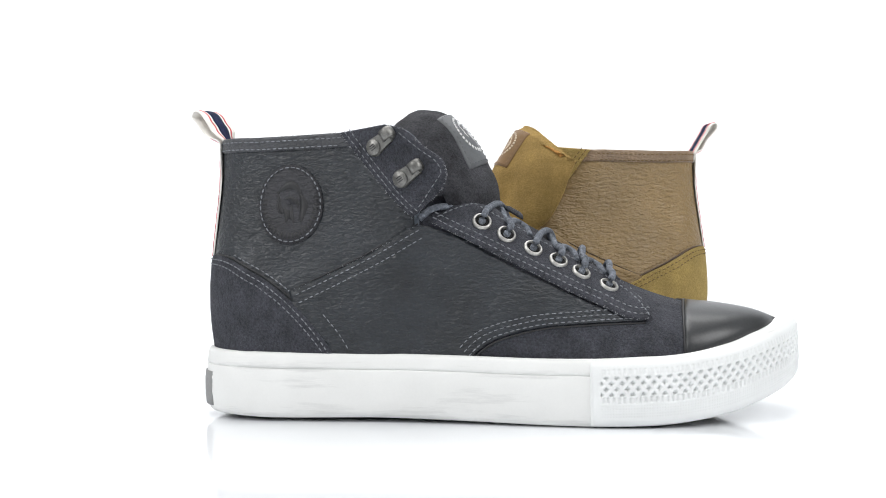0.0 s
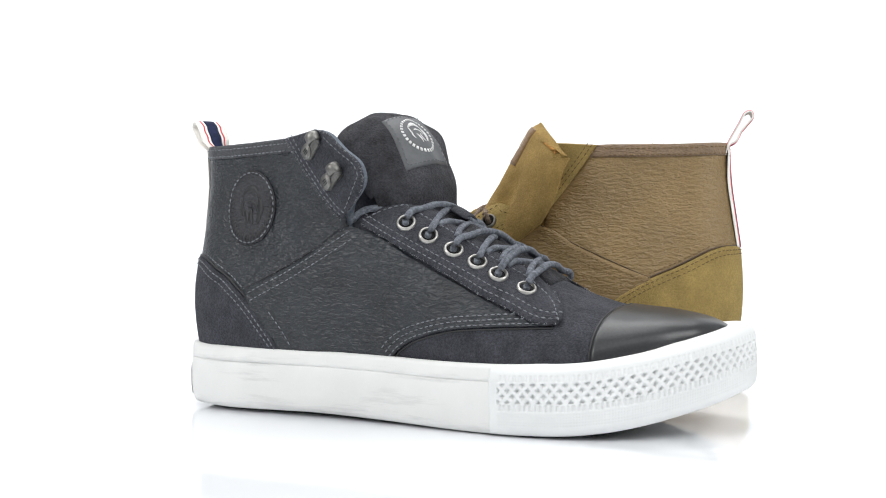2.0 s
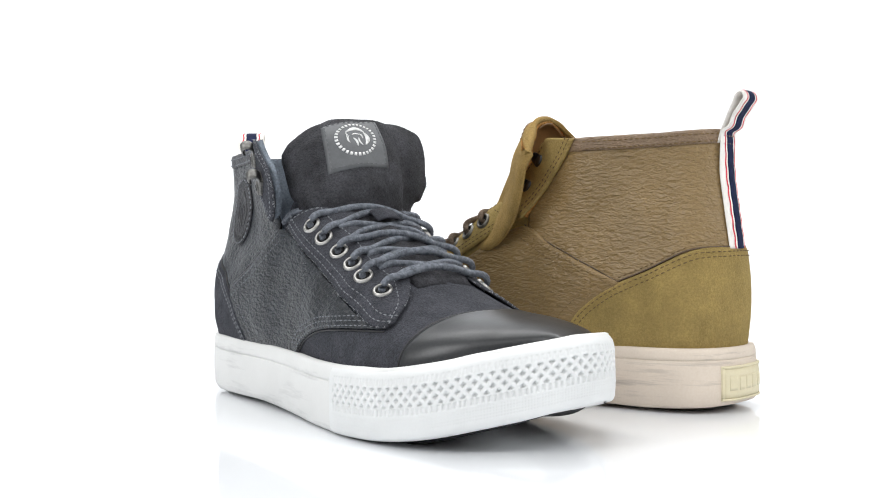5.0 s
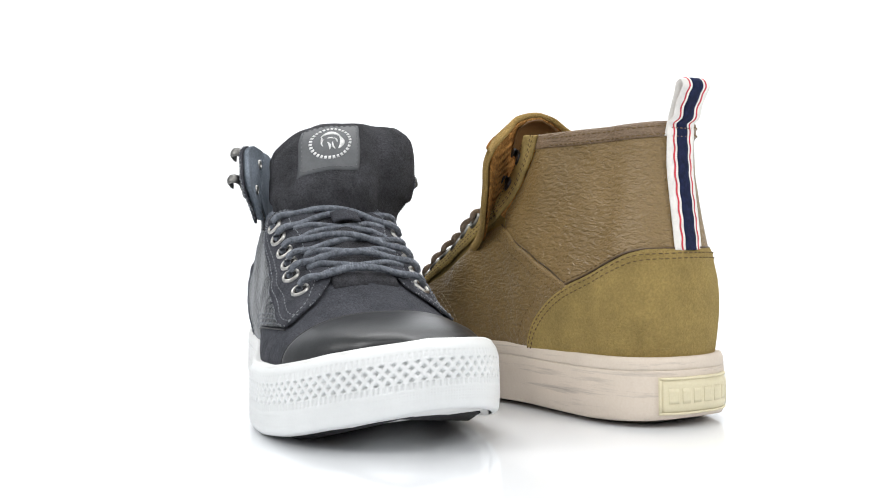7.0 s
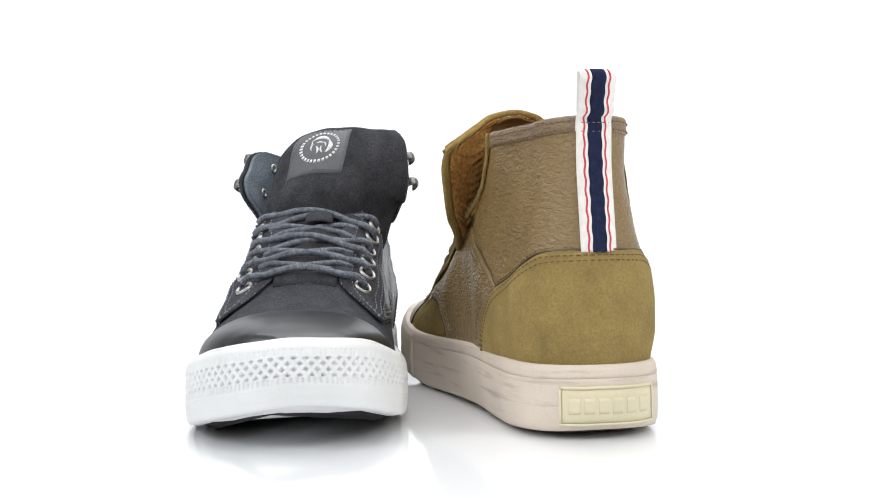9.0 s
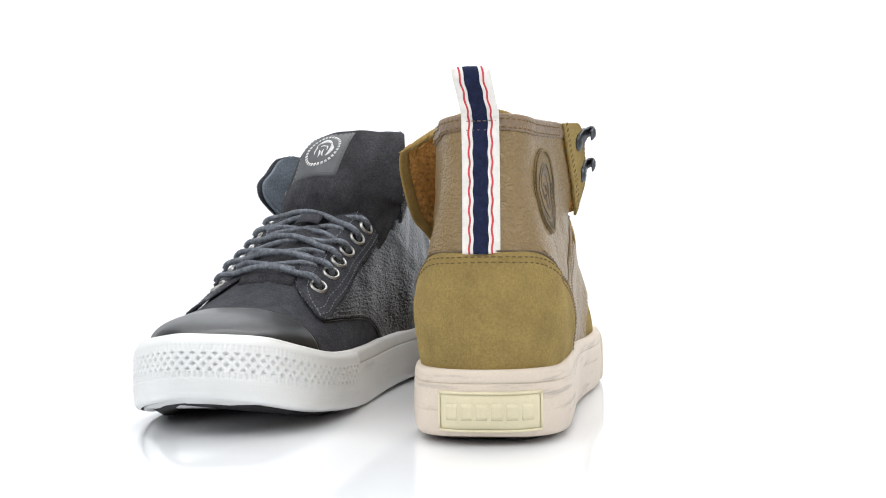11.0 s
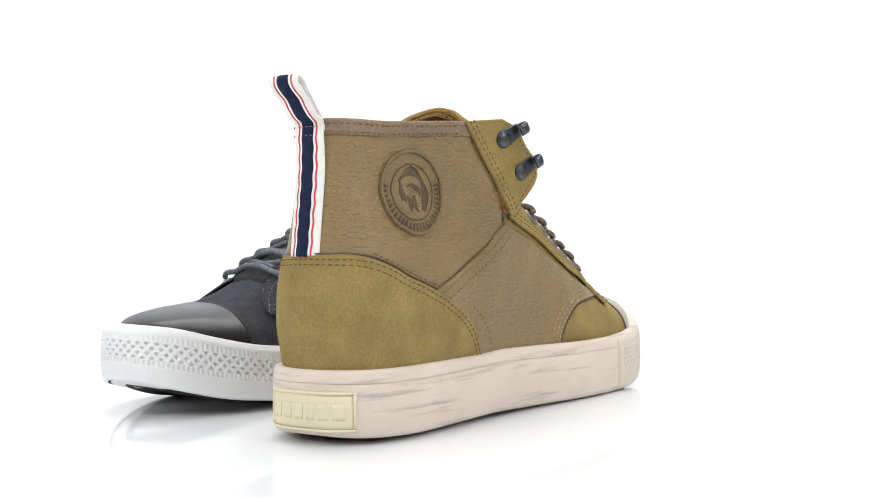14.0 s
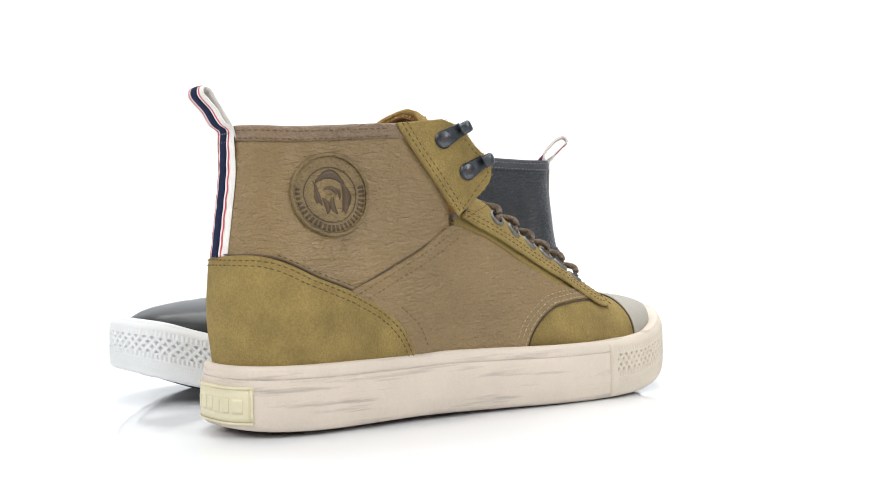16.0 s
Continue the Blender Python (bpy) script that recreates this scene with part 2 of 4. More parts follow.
def sole_bottom(x):
    return smooth([-0.01, 0, 0.02, 0.1, 0.15, 0.19, 0.215, 0.24, 0.267, 0.285, 0.31], [0.006, 0.004, 0.0025, 0.0022, 0.0012, 0.0004, 0.0004, 0.0015, 0.0055, 0.0102, 0.0180], x)


def spring(o):
    """The inner side of the toe lifts a little more."""
    return 0.0035 * np.clip((o[:, 0] - 0.19) / 0.05, 0, 1) * np.clip((o[:, 1] + 0.02) / 0.06, 0, 1)


def tilt(o):
    """The rim of the toe stands higher on the inner side."""
    return 0.003 * np.clip((o[:, 0] - 0.225) / 0.05, 0, 1) * np.clip(o[:, 1] / 0.03, -1, 0.1)


HEIGHTS = [0.028, 0.050, 0.065, 0.080, 0.100, 0.120, 0.147, 0.155]
STATIONS = [0.035, 0.06, 0.09, 0.115, 0.14]
HALF = np.array([
    [0.0305, 0.0342, 0.0335, 0.0300, 0.0245, 0.0218, 0.0222, 0.0225],
    [0.0338, 0.0368, 0.0365, 0.0332, 0.0285, 0.0268, 0.0278, 0.028],
    [0.0362, 0.0386, 0.0385, 0.0368, 0.0338, 0.0336, 0.0350, 0.0355],
    [0.0378, 0.0396, 0.0400, 0.0392, 0.0385, 0.0402, 0.0430, 0.0435],
    [0.0410, 0.0420, 0.0420, 0.0415, 0.0415, 0.0450, 0.0480, 0.049]])
# the inner flap of the tan shoe is tucked in behind its tongue
TUCKED = np.array([
    [0.0305, 0.0342, 0.0335, 0.0300, 0.0245, 0.0218, 0.0222, 0.0225],
    [0.0338, 0.0368, 0.0365, 0.0332, 0.0285, 0.0268, 0.0278, 0.028],
    [0.0362, 0.0386, 0.0385, 0.0368, 0.0335, 0.0312, 0.0298, 0.0298],
    [0.0378, 0.0396, 0.0400, 0.0392, 0.0365, 0.0255, 0.0180, 0.0178],
    [0.0410, 0.0420, 0.0420, 0.0415, 0.0380, 0.0150, 0.0040, 0.004]])
# the outer flap of the dark shoe stands away from the leg
FLARED = HALF + np.array([[0] * 8, [0] * 8, [0, 0, 0, 0, 0, 0.0005, 0.0012, 0.0012], [0, 0, 0, 0, 0.0003, 0.0026, 0.0048, 0.0048], [0, 0, 0, 0, 0.0008, 0.0045, 0.0068, 0.0068]])
FORM.update(inner=HALF, outer=HALF)
INSET = 0.0050


def wavy(x, z, side):
    """The gentle unevenness of soft leather."""
    a = np.sin(105 * x + 2.2 * np.sin(62 * z + side) + side) * np.sin(88 * z + 1.8 * np.sin(75 * x) + 0.7 * side)
    b = np.sin(230 * x - 120 * z + 2 * np.sin(140 * z)) * np.sin(190 * z + 60 * x + side)
    return (0.00055 * a + 0.00022 * b) * np.clip((np.asarray(z) - 0.034) / 0.01, 0, 1) * np.clip((0.255 - np.asarray(x)) / 0.02, 0, 1)


def ankle(x, z, side):
    """Half width of the ankle part."""
    half = FORM["outer"] if side < 0 else FORM["inner"]
    cols = np.stack([smooth(STATIONS, half[:, j], x) for j in range(len(HEIGHTS))], -1)
    flat, zz = cols.reshape(-1, len(HEIGHTS)), np.clip(np.broadcast_to(z, x.shape), HEIGHTS[0], HEIGHTS[-1]).ravel()
    i = np.clip(np.searchsorted(HEIGHTS, zz, side="right") - 1, 0, len(HEIGHTS) - 2)
    H = np.array(HEIGHTS)
    d = np.gradient(flat, H, axis=1)
    r = np.arange(len(zz))
    h = H[i + 1] - H[i]
    t = (zz - H[i]) / h
    w = (2 * t ** 3 - 3 * t ** 2 + 1) * flat[r, i] + (t ** 3 - 2 * t ** 2 + t) * h * d[r, i] + (3 * t ** 2 - 2 * t ** 3) * flat[r, i + 1] + (t ** 3 - t ** 2) * h * d[r, i + 1]
    return w.reshape(x.shape) * (1.0 if side < 0 else 0.97 - 0.07 * np.clip((x - 0.06) / 0.05, 0, 1) * np.clip((0.105 - np.asarray(z)) / 0.03, 0, 1))


def raised(x):
    return FORM.get("lift", 0.0) * np.clip((0.245 - np.asarray(x)) / 0.06, 0, 1)


def ridge(x):
    """Height of the instep's middle line."""
    return raised(x) + smooth([0.10, 0.125, 0.15, 0.17, 0.19, 0.21, 0.23, 0.25, 0.27, 0.288, 0.2998], [0.129, 0.1185, 0.1065, 0.0945, 0.0837, 0.0726, 0.0632, 0.0568, 0.0542, 0.0503, 0.0452], x)


def power(x):
    return smooth([0.10, 0.15, 0.17, 0.19, 0.21, 0.24, 0.26, 0.31], [3.8, 3.7, 2.8, 2.5, 2.1, 2.0, 2.2, 2.4], x)


def base(x, side):
    wide = np.clip(0.154 + (np.asarray(x) - 0.154) * 1.06, 0.0, 0.3085)
    return np.maximum(smooth(OUT_X, OUT_R if side < 0 else OUT_L, wide) - INSET, 0.0005)


def middle(x):
    return smooth([0.2, 0.26, 0.31], [0.0, 0.002, 0.002], x)


def vamp_at(x, a, side):
    """The forefoot: a from 0 at the sole to 1 (90 degrees) at the middle line."""
    n, zb, yc = power(x), sole_top(x) - 0.003, middle(x)
    c, s = np.cos(a * math.pi / 2), np.sin(a * math.pi / 2)
    w = base(x, side) * np.clip(c, 0, 1) ** (2 / n)
    y = yc * (1 - np.clip(c, 0, 1) ** (2 / n)) + side * w
    z = zb + (ridge(x) - zb) * np.clip(s, 0, 1) ** (2 / n)
    return np.stack([x, y + side * wavy(x, z, side) * np.clip(c, 0, 1), z], -1)


def vamp_half(x, z, side):
    n, zb = power(x), sole_top(x) - 0.003
    t = np.clip((z - zb) / (ridge(x) - zb), 0, 0.9995)
    f = (1 - t ** n) ** (1 / n)
    return base(x, side) * f + side * middle(x) * (1 - f)


def heel_back(z):
    return smooth([0.02, 0.035, 0.05, 0.08, 0.1, 0.12, 0.145, 0.16], [0.0062, 0.0048, 0.0032, 0.0036, 0.006, 0.0085, 0.0095, 0.0095], z)


TURN_X, TURN_S = 0.035, 0.045


def skin(s, z, side, use="both"):
    """A point of the outer skin: s runs along the side from the heel's middle (x = s - 0.01 past the heel's round)."""
    s, z = np.broadcast_arrays(np.asarray(s, float), np.asarray(z, float))
    phi = np.clip(s / TURN_S, -1, 1) * math.pi / 2
    xh = heel_back(z)
    x = np.where(s < TURN_S, TURN_X - (TURN_X - xh) * np.cos(phi), TURN_X + s - TURN_S)
    if use == "vamp":
        w = vamp_half(x, z, side)
    else:
        w = ankle(np.maximum(x, TURN_X), z, side)
        if use == "both":
            k = np.clip((x - 0.098) / 0.038, 0, 1)
            k = k * k * (3 - 2 * k) * np.clip((0.114 - z) / 0.014, 0, 1)
            w = w * (1 - k) + vamp_half(np.maximum(x, 0.1), z, side) * k
    w = w + wavy(x, z, side)
    w = np.where(s < TURN_S, w * np.sin(phi), w)
    return np.stack([x, side * w, z], -1)


def along(x, z):
    """s for a point given by x and z."""
    x, z = np.asarray(x, float), np.asarray(z, float)
    xh = heel_back(z)
    c = np.clip((TURN_X - x) / (TURN_X - xh), 0, 1)
    return np.where(x < TURN_X, TURN_S * np.arccos(c) / (math.pi / 2), TURN_S + x - TURN_X)


def grid_normals(g):
    du, dv = np.gradient(g, axis=0), np.gradient(g, axis=1)
    n = np.cross(du, dv)
    n /= np.linalg.norm(n, axis=-1, keepdims=True) + 1e-12
    centre = g.copy()
    centre[..., 1] = 0.0
    centre[..., 0] = np.clip(centre[..., 0], 0.05, 0.26)
    centre[..., 2] = np.minimum(centre[..., 2], 0.03 + 0.25 * (centre[..., 2] - 0.03))
    if np.sum(n * (g - centre)) < 0:
        n = -n
    return n


def mesh_of(name, verts, faces, mat, flat=False):
    me = bpy.data.meshes.new(name)
    me.from_pydata([tuple(v) for v in verts], [], [tuple(int(i) for i in f) for f in faces])
    bm = bmesh.new()
    bm.from_mesh(me)
    bmesh.ops.recalc_face_normals(bm, faces=bm.faces)
    bm.to_mesh(me)
    bm.free()
    if not flat:
        me.polygons.foreach_set("use_smooth", [True] * len(me.polygons))
    me.materials.append(mat)
    return me


def part(name, me, parent, label="", kind=""):
    ob = new(name, me)
    ob.parent = parent
    return tagged(ob, label, kind=kind)


def shell(name, g, thick, mat, lift=0.0, normals=None, closed=False):
    """A sheet of that thickness over the grid g, its outer face lifted, with rounded rims."""
    n = grid_normals(g) if normals is None else normals
    a, b = g.shape[:2]
    rim = np.zeros((a, b, 1))
    if not closed:
        rim[0], rim[-1] = 1, 1
    rim[:, 0], rim[:, -1] = 1, 1
    outer = g + n * (lift + thick - 0.45 * thick * rim)
    inner = g + n * lift
    v = np.concatenate([outer.reshape(-1, 3), inner.reshape(-1, 3)])
    k = np.arange(a * b).reshape(a, b)
    q = np.stack([k[:-1, :-1], k[1:, :-1], k[1:, 1:], k[:-1, 1:]], -1).reshape(-1, 4)
    f = [*q, *(q[:, ::-1] + a * b)]
    edge = [*k[0, :], *k[1:, -1], *k[-1, -2::-1], *k[-2:0:-1, 0]]
    for i, j in zip(edge, edge[1:] + edge[:1]):
        f.append((i, j, j + a * b, i + a * b))
    return mesh_of(name, v, f, mat)


def ruled(low, high, n, m, side, use="both"):
    """A grid on the skin between two curves given by (x, z)."""
    a, b = spline(low, n), spline(high, n)
    k = np.linspace(0, 1, m)[None, :, None]
    q = a[:, None] * (1 - k) + b[:, None] * k
    return skin(along(q[..., 0], q[..., 1]), q[..., 1], side, use)


def stitches(name, path, normals, mat, pitch=0.0031, length=0.0021, wide=0.0007, proud=0.0004):
    """A row of thread stitches along a path of points with normals."""
    seg = np.r_[0, np.cumsum(np.linalg.norm(np.diff(path, axis=0), axis=1))]
    v, f = [], []
    for k in np.arange(pitch / 2, seg[-1] - pitch / 4, pitch):
        k += random.uniform(-0.0002, 0.0002)
        e = [np.array([np.interp(k + d, seg, path[:, j]) for j in range(3)]) for d in (-length / 2, 0, length / 2)]
        n = np.array([np.interp(k, seg, normals[:, j]) for j in range(3)])
        t = e[2] - e[0]
        t /= np.linalg.norm(t) + 1e-9
        s = np.cross(t, n)
        i = len(v)
        for c, wd, h in ((e[0], 0.6, -0.2), (e[1], 1.0, 1.0), (e[2], 0.6, -0.2)):
            v += [c - s * wide * wd / 2 - n * 0.0003, c - s * wide * wd / 4 + n * proud * h, c + s * wide * wd / 4 + n * proud * h, c + s * wide * wd / 2 - n * 0.0003]
        for j in (0, 4):
            f += [(i + j + q, i + j + q + 1, i + j + q + 5, i + j + q + 4) for q in range(3)]
        f += [(i, i + 1, i + 2, i + 3), (i + 8, i + 9, i + 10, i + 11)]
    return mesh_of(name, v, f, mat)


def fray(name, path, normals, mat, per_metre=900):
    """Short loose fibres along a cut edge."""
    rnd = random.Random(len(path) + int(1e4 * abs(path[0, 0])))
    seg = np.r_[0, np.cumsum(np.linalg.norm(np.diff(path, axis=0), axis=1))]
    v, f = [], []
    for _ in range(int(seg[-1] * per_metre)):
        k = rnd.uniform(0, seg[-1])
        c = np.array([np.interp(k, seg, path[:, j]) for j in range(3)])
        n = np.array([np.interp(k, seg, normals[:, j]) for j in range(3)])
        d = n * rnd.uniform(0.1, 1.0) + np.array([rnd.uniform(-1, 1), rnd.uniform(-0.5, 0.5), rnd.uniform(-0.8, 1)])
        d /= np.linalg.norm(d)
        ln, r = rnd.uniform(0.0005, 0.0014), 0.00013
        s1 = np.cross(d, [0.3, 0.9, 0.2])
        s1 /= np.linalg.norm(s1)
        s2 = np.cross(d, s1)
        i = len(v)
        mid, tip = c + d * ln * 0.6, c + d * ln + np.array([0, 0, rnd.uniform(-0.0004, 0.0003)])
        for q in (c - n * 0.0003, mid):
            v += [q + r * s1, q - 0.5 * r * s1 + 0.87 * r * s2, q - 0.5 * r * s1 - 0.87 * r * s2]
        v.append(tip)
        f += [(i, i + 1, i + 4, i + 3), (i + 1, i + 2, i + 5, i + 4), (i + 2, i, i + 3, i + 5), (i + 3, i + 4, i + 6), (i + 4, i + 5, i + 6), (i + 5, i + 3, i + 6)]
    return mesh_of(name, v, f, mat)


def round_seam(points, dx, dz, side, lift, n=200):
    """A path along the counter's upper edge, from the heel's middle forwards, shifted by dx, dz."""
    x, z = np.array(points).T
    sz = [(0.0, 0.0838 + dz), (0.012, 0.0835 + dz)] + [(float(a) + dx, b + dz) for a, b in zip(along(x, z), z)]
    q = spline(sz, n)
    p, e = skin(q[:, 0], q[:, 1], side), 0.0006
    nn = np.cross(skin(q[:, 0] + e, q[:, 1], side) - p, skin(q[:, 0], q[:, 1] + e, side) - p)
    nn /= np.linalg.norm(nn, axis=1, keepdims=True) + 1e-12
    if nn[-1, 1] * side < 0:
        nn = -nn
    return p + nn * lift, nn


def seam(points, side, lift, use="both", n=160):
    """A path on the skin through (x, z) points, with normals."""
    q = spline(points, n)
    p = skin(along(q[:, 0], q[:, 1]), q[:, 1], side, use)
    e = 0.0006
    du = skin(along(q[:, 0], q[:, 1]) + e, q[:, 1], side, use) - p
    dv = skin(along(q[:, 0], q[:, 1]), q[:, 1] + e, side, use) - p
    nn = np.cross(du, dv)
    nn /= np.linalg.norm(nn, axis=1, keepdims=True) + 1e-12
    if nn[:, 1].sum() * side < 0:
        nn = -nn
    return p + nn * lift, nn


def tube(path, radius, mat, name="cord", around=10):
    """A round cord along a path of points."""
    p = np.array(path)
    t = np.gradient(p, axis=0)
    t /= np.linalg.norm(t, axis=1, keepdims=True) + 1e-12
    v, f = [], []
    up = np.array([0.3, 0.2, 1.0])
    for i in range(len(p)):
        s = np.cross(t[i], up)
        s /= np.linalg.norm(s) + 1e-9
        w = np.cross(s, t[i])
        for k in range(around):
            a = 2 * math.pi * k / around
            v.append(p[i] + radius * (math.cos(a) * s + math.sin(a) * w))
    for i in range(len(p) - 1):
        for k in range(around):
            m = (k + 1) % around
            f.append((i * around + k, i * around + m, (i + 1) * around + m, (i + 1) * around + k))
    f += [tuple(range(around)), tuple(range((len(p) - 1) * around, len(p) * around))]
    return mesh_of(name, v, f, mat)


def frame_of(point, normal, up=(0, 0, 1)):
    """A matrix at point with z along normal and y as near to up as can be."""
    z = Vector(normal).normalized()
    x = Vector(up).cross(z).normalized()
    y = z.cross(x)
    return Matrix.Translation(Vector(point)) @ Matrix((x, y, z)).transposed().to_4x4()


def lathe(name, prof, mat, m=None, around=24, squash=1.0):
    """A turned body round z from (radius, height) rows."""
    v, f = [], []
    for r, h in prof:
        for k in range(around):
            a = 2 * math.pi * k / around
            v.append((r * math.cos(a), squash * r * math.sin(a), h))
    for i in range(len(prof) - 1):
        for k in range(around):
            j = (k + 1) % around
            f.append((i * around + k, i * around + j, (i + 1) * around + j, (i + 1) * around + k))
    f += [tuple(range(around)), tuple(range((len(prof) - 1) * around, len(prof) * around))]
    if m:
        v = [m @ Vector(p) for p in v]
    return mesh_of(name, v, f, mat)


def plate(name, pts, h0, h1, mat, m, bevel=0.15):
    """A flat piece from a polygon in the plane of m, from height h0 to h1, with eased edges."""
    p = np.array(pts, float)
    c = p.mean(0)
    n = len(p)
    r = [(p, h0), (p, h0 + (h1 - h0) * 0.6), (p + (c - p) / np.linalg.norm(c - p, axis=1, keepdims=True) * bevel * (h1 - h0) * 2, h1)]
    v = [m @ Vector((q[0], q[1], h)) for ring, h in r for q in ring]
    f = [(i * n + k, i * n + (k + 1) % n, (i + 1) * n + (k + 1) % n, (i + 1) * n + k) for i in range(2) for k in range(n)]
    f += [tuple(range(n)), tuple(range(2 * n, 3 * n))]
    return mesh_of(name, v, f, mat, flat=True)


# ---- the sole ----
def sole_parts(shoe, mats):
    o = outline(260)
    t = np.roll(o, -1, 0) - np.roll(o, 1, 0)
    nrm = np.stack([t[:, 1], -t[:, 0]], 1)
    nrm /= np.linalg.norm(nrm, axis=1, keepdims=True)
    x, zt = o[:, 0], sole_top(o[:, 0]) + tilt(o)
    zb = sole_bottom(x) + spring(o)

    behind = 0.0026 * np.clip((x - FORM["bumper"][1] - 0.002) / 0.006, 0, 1)[:, None]

    def ring(inset, frac):
        return np.c_[o - nrm * (inset + behind * (0 < frac < 0.7)), zb + (zt - zb) * frac]

    def band(name, prof, mat, close=False):
        v = np.concatenate([ring(i, f) for i, f in prof])
        n = len(o)
        f = [(a * n + k, a * n + (k + 1) % n, (a + 1) * n + (k + 1) % n, (a + 1) * n + k) for a in range(len(prof) - 1) for k in range(n)]
        if close:
            f += [tuple(range(n)), tuple(range((len(prof) - 1) * n, len(prof) * n))]
        return mesh_of(name, v, f, mat)

    cut = FORM["line"]
    part("sidewall", band("sidewall", [(0.004, 0.0), (0.0016, 0.02), (0.0007, 0.1), (0.0002, 0.3), (0.0003, 0.55), (0.0005, cut - 0.03), (0.0008, cut - 0.003), (0.003, cut)], mats["sole"], True), shoe)
    part("foxing_strip", band("foxing_strip", [(0.004, cut - 0.004), (0.0008, cut), (0.0006, cut + 0.006), (0.0006, cut + 0.05), (0.001, 0.93), (0.0017, 0.985), (0.003, 1.0), (0.0075, 0.99), (0.011, 0.96)], mats["sole"], True), shoe)
    n = len(o)
    foot = np.c_[o - nrm * 0.0125, np.maximum(zb - 0.0022, 0.0)]
    top = np.c_[o - nrm * 0.0075, zb + 0.001]
    f = [(k, (k + 1) % n, n + (k + 1) % n, n + k) for k in range(n)] + [tuple(range(n)), tuple(range(n, 2 * n))]
    part("outsole", mesh_of("outsole", np.concatenate([foot, top]), f, mats["outsole"]), shoe)

    # moulded toe bumper with diamond pits over a row of teeth
    fine = outline(1700)
    tt = np.roll(fine, -1, 0) - np.roll(fine, 1, 0)
    nn = np.stack([tt[:, 1], -tt[:, 0]], 1)
    nn /= np.linalg.norm(nn, axis=1, keepdims=True)
    from_r, from_l = FORM["bumper"]
    pick = np.where(((fine[:, 1] < 0) & (fine[:, 0] > from_r)) | ((fine[:, 1] >= 0) & (fine[:, 0] > from_l)))[0]
    q, m = fine[pick], nn[pick]
    arc = np.r_[0, np.cumsum(np.linalg.norm(np.diff(q, axis=0), axis=1))]
    rows = 72
    fr = np.linspace(0.01, 0.965, rows)
    z0, z1 = sole_bottom(q[:, 0]) + spring(q), sole_top(q[:, 0]) + tilt(q)
    h = (z1 - z0)[:, None] * fr[None]
    down = (z1 - z0)[:, None] * 0.89 - h
    unit = ((z1 - z0) * 0.86 / 0.0272)[:, None]
    d2 = down / unit
    pitch, tall = 0.0049, 0.0052
    uu, vv = arc[:, None] / pitch, (d2 - 0.0052) / tall
    a1, a2 = uu + vv, uu - vv
    d = np.maximum(np.abs((a1 % 1) - 0.5), np.abs((a2 % 1) - 0.5))
    pit = np.clip((0.29 - d) / 0.14, 0, 1) * ((d2 > 0.0046) & (d2 < 0.0136))
    comb = np.abs((arc[:, None] / 0.00245) % 1 - 0.5) < 0.25
    tooth = comb * ((d2 > 0.0012) & (d2 < 0.0040)) * 0.5 + comb * ((d2 > 0.0142) & (d2 < 0.0166))
    ribs = 0.5 * (np.sin(d2 / 0.0012 * 2 * math.pi) > 0.2) * ((d2 > 0.0175) & (d2 < 0.0232))
    line = ribs * (np.abs((arc[:, None] / 0.0012) % 1 - 0.5) < 0.33)
    edge = np.minimum(1, np.minimum(arc, arc[-1] - arc) / 0.0015)[:, None]
    rim = np.minimum(1, np.minimum((fr - fr[0]) / 0.04, (fr[-1] - fr) / 0.16))[None]
    out = 0.0015 * np.sqrt(edge * rim) - (0.0015 * pit + 0.0006 * tooth + 0.0004 * line) * ((arc > 0.005) & (arc < arc[-1] - 0.005))[:, None]
    under = np.interp(fr, [0, 0.02, 0.1, 0.3, 0.75, 0.9, 1], [0.0035, 0.0016, 0.0007, 0.0002, 0.0004, 0.0009, 0.0022])
    off = out - under[None]
    g = np.stack([q[:, 0, None] + m[:, 0, None] * off, q[:, 1, None] + m[:, 1, None] * off, z0[:, None] + h], -1)
    a, b = g.shape[:2]
    k = np.arange(a * b).reshape(a, b)
    fs = np.stack([k[:-1, :-1], k[1:, :-1], k[1:, 1:], k[:-1, 1:]], -1).reshape(-1, 4)
    part("toe_bumper", mesh_of("toe_bumper", g.reshape(-1, 3), fs, mats["bumper"]), shoe)

    # heel patch with a raised frame and plain raised bars
    hz = sole_bottom(0.0) + 0.0112
    ys = np.linspace(-0.026, 0.026, 41)
    xs = smooth([-0.0291, -0.0185, 0, 0.0185, 0.0291], [0.0125, 0.0035, 0.0, 0.0035, 0.0125], ys)
    def on_heel(y0, y1, za, zc, thick, lift, name, parent):
        yy = np.linspace(y0, y1, 21) - 0.002
        xx = np.interp(yy, ys, xs)
        zz = np.linspace(za, zc, 5)
        g2 = np.stack([np.repeat(xx[:, None], 5, 1), np.repeat(yy[:, None], 5, 1), np.repeat(zz[None], 21, 0)], -1)
        nrm2 = np.gradient(g2, axis=0)
        nrm2 = np.stack([-np.abs(nrm2[..., 1]), np.sign(g2[..., 1]) * np.abs(nrm2[..., 0]), 0 * nrm2[..., 0]], -1)
        nrm2 /= np.linalg.norm(nrm2, axis=-1, keepdims=True)
        return part(name, shell(name, g2, thick, mats["patch"], lift, nrm2), parent)
    plate_ob = on_heel(-0.0225, 0.0225, hz - 0.0088, hz + 0.0088, 0.0011, -0.0004, "heel_patch", shoe)
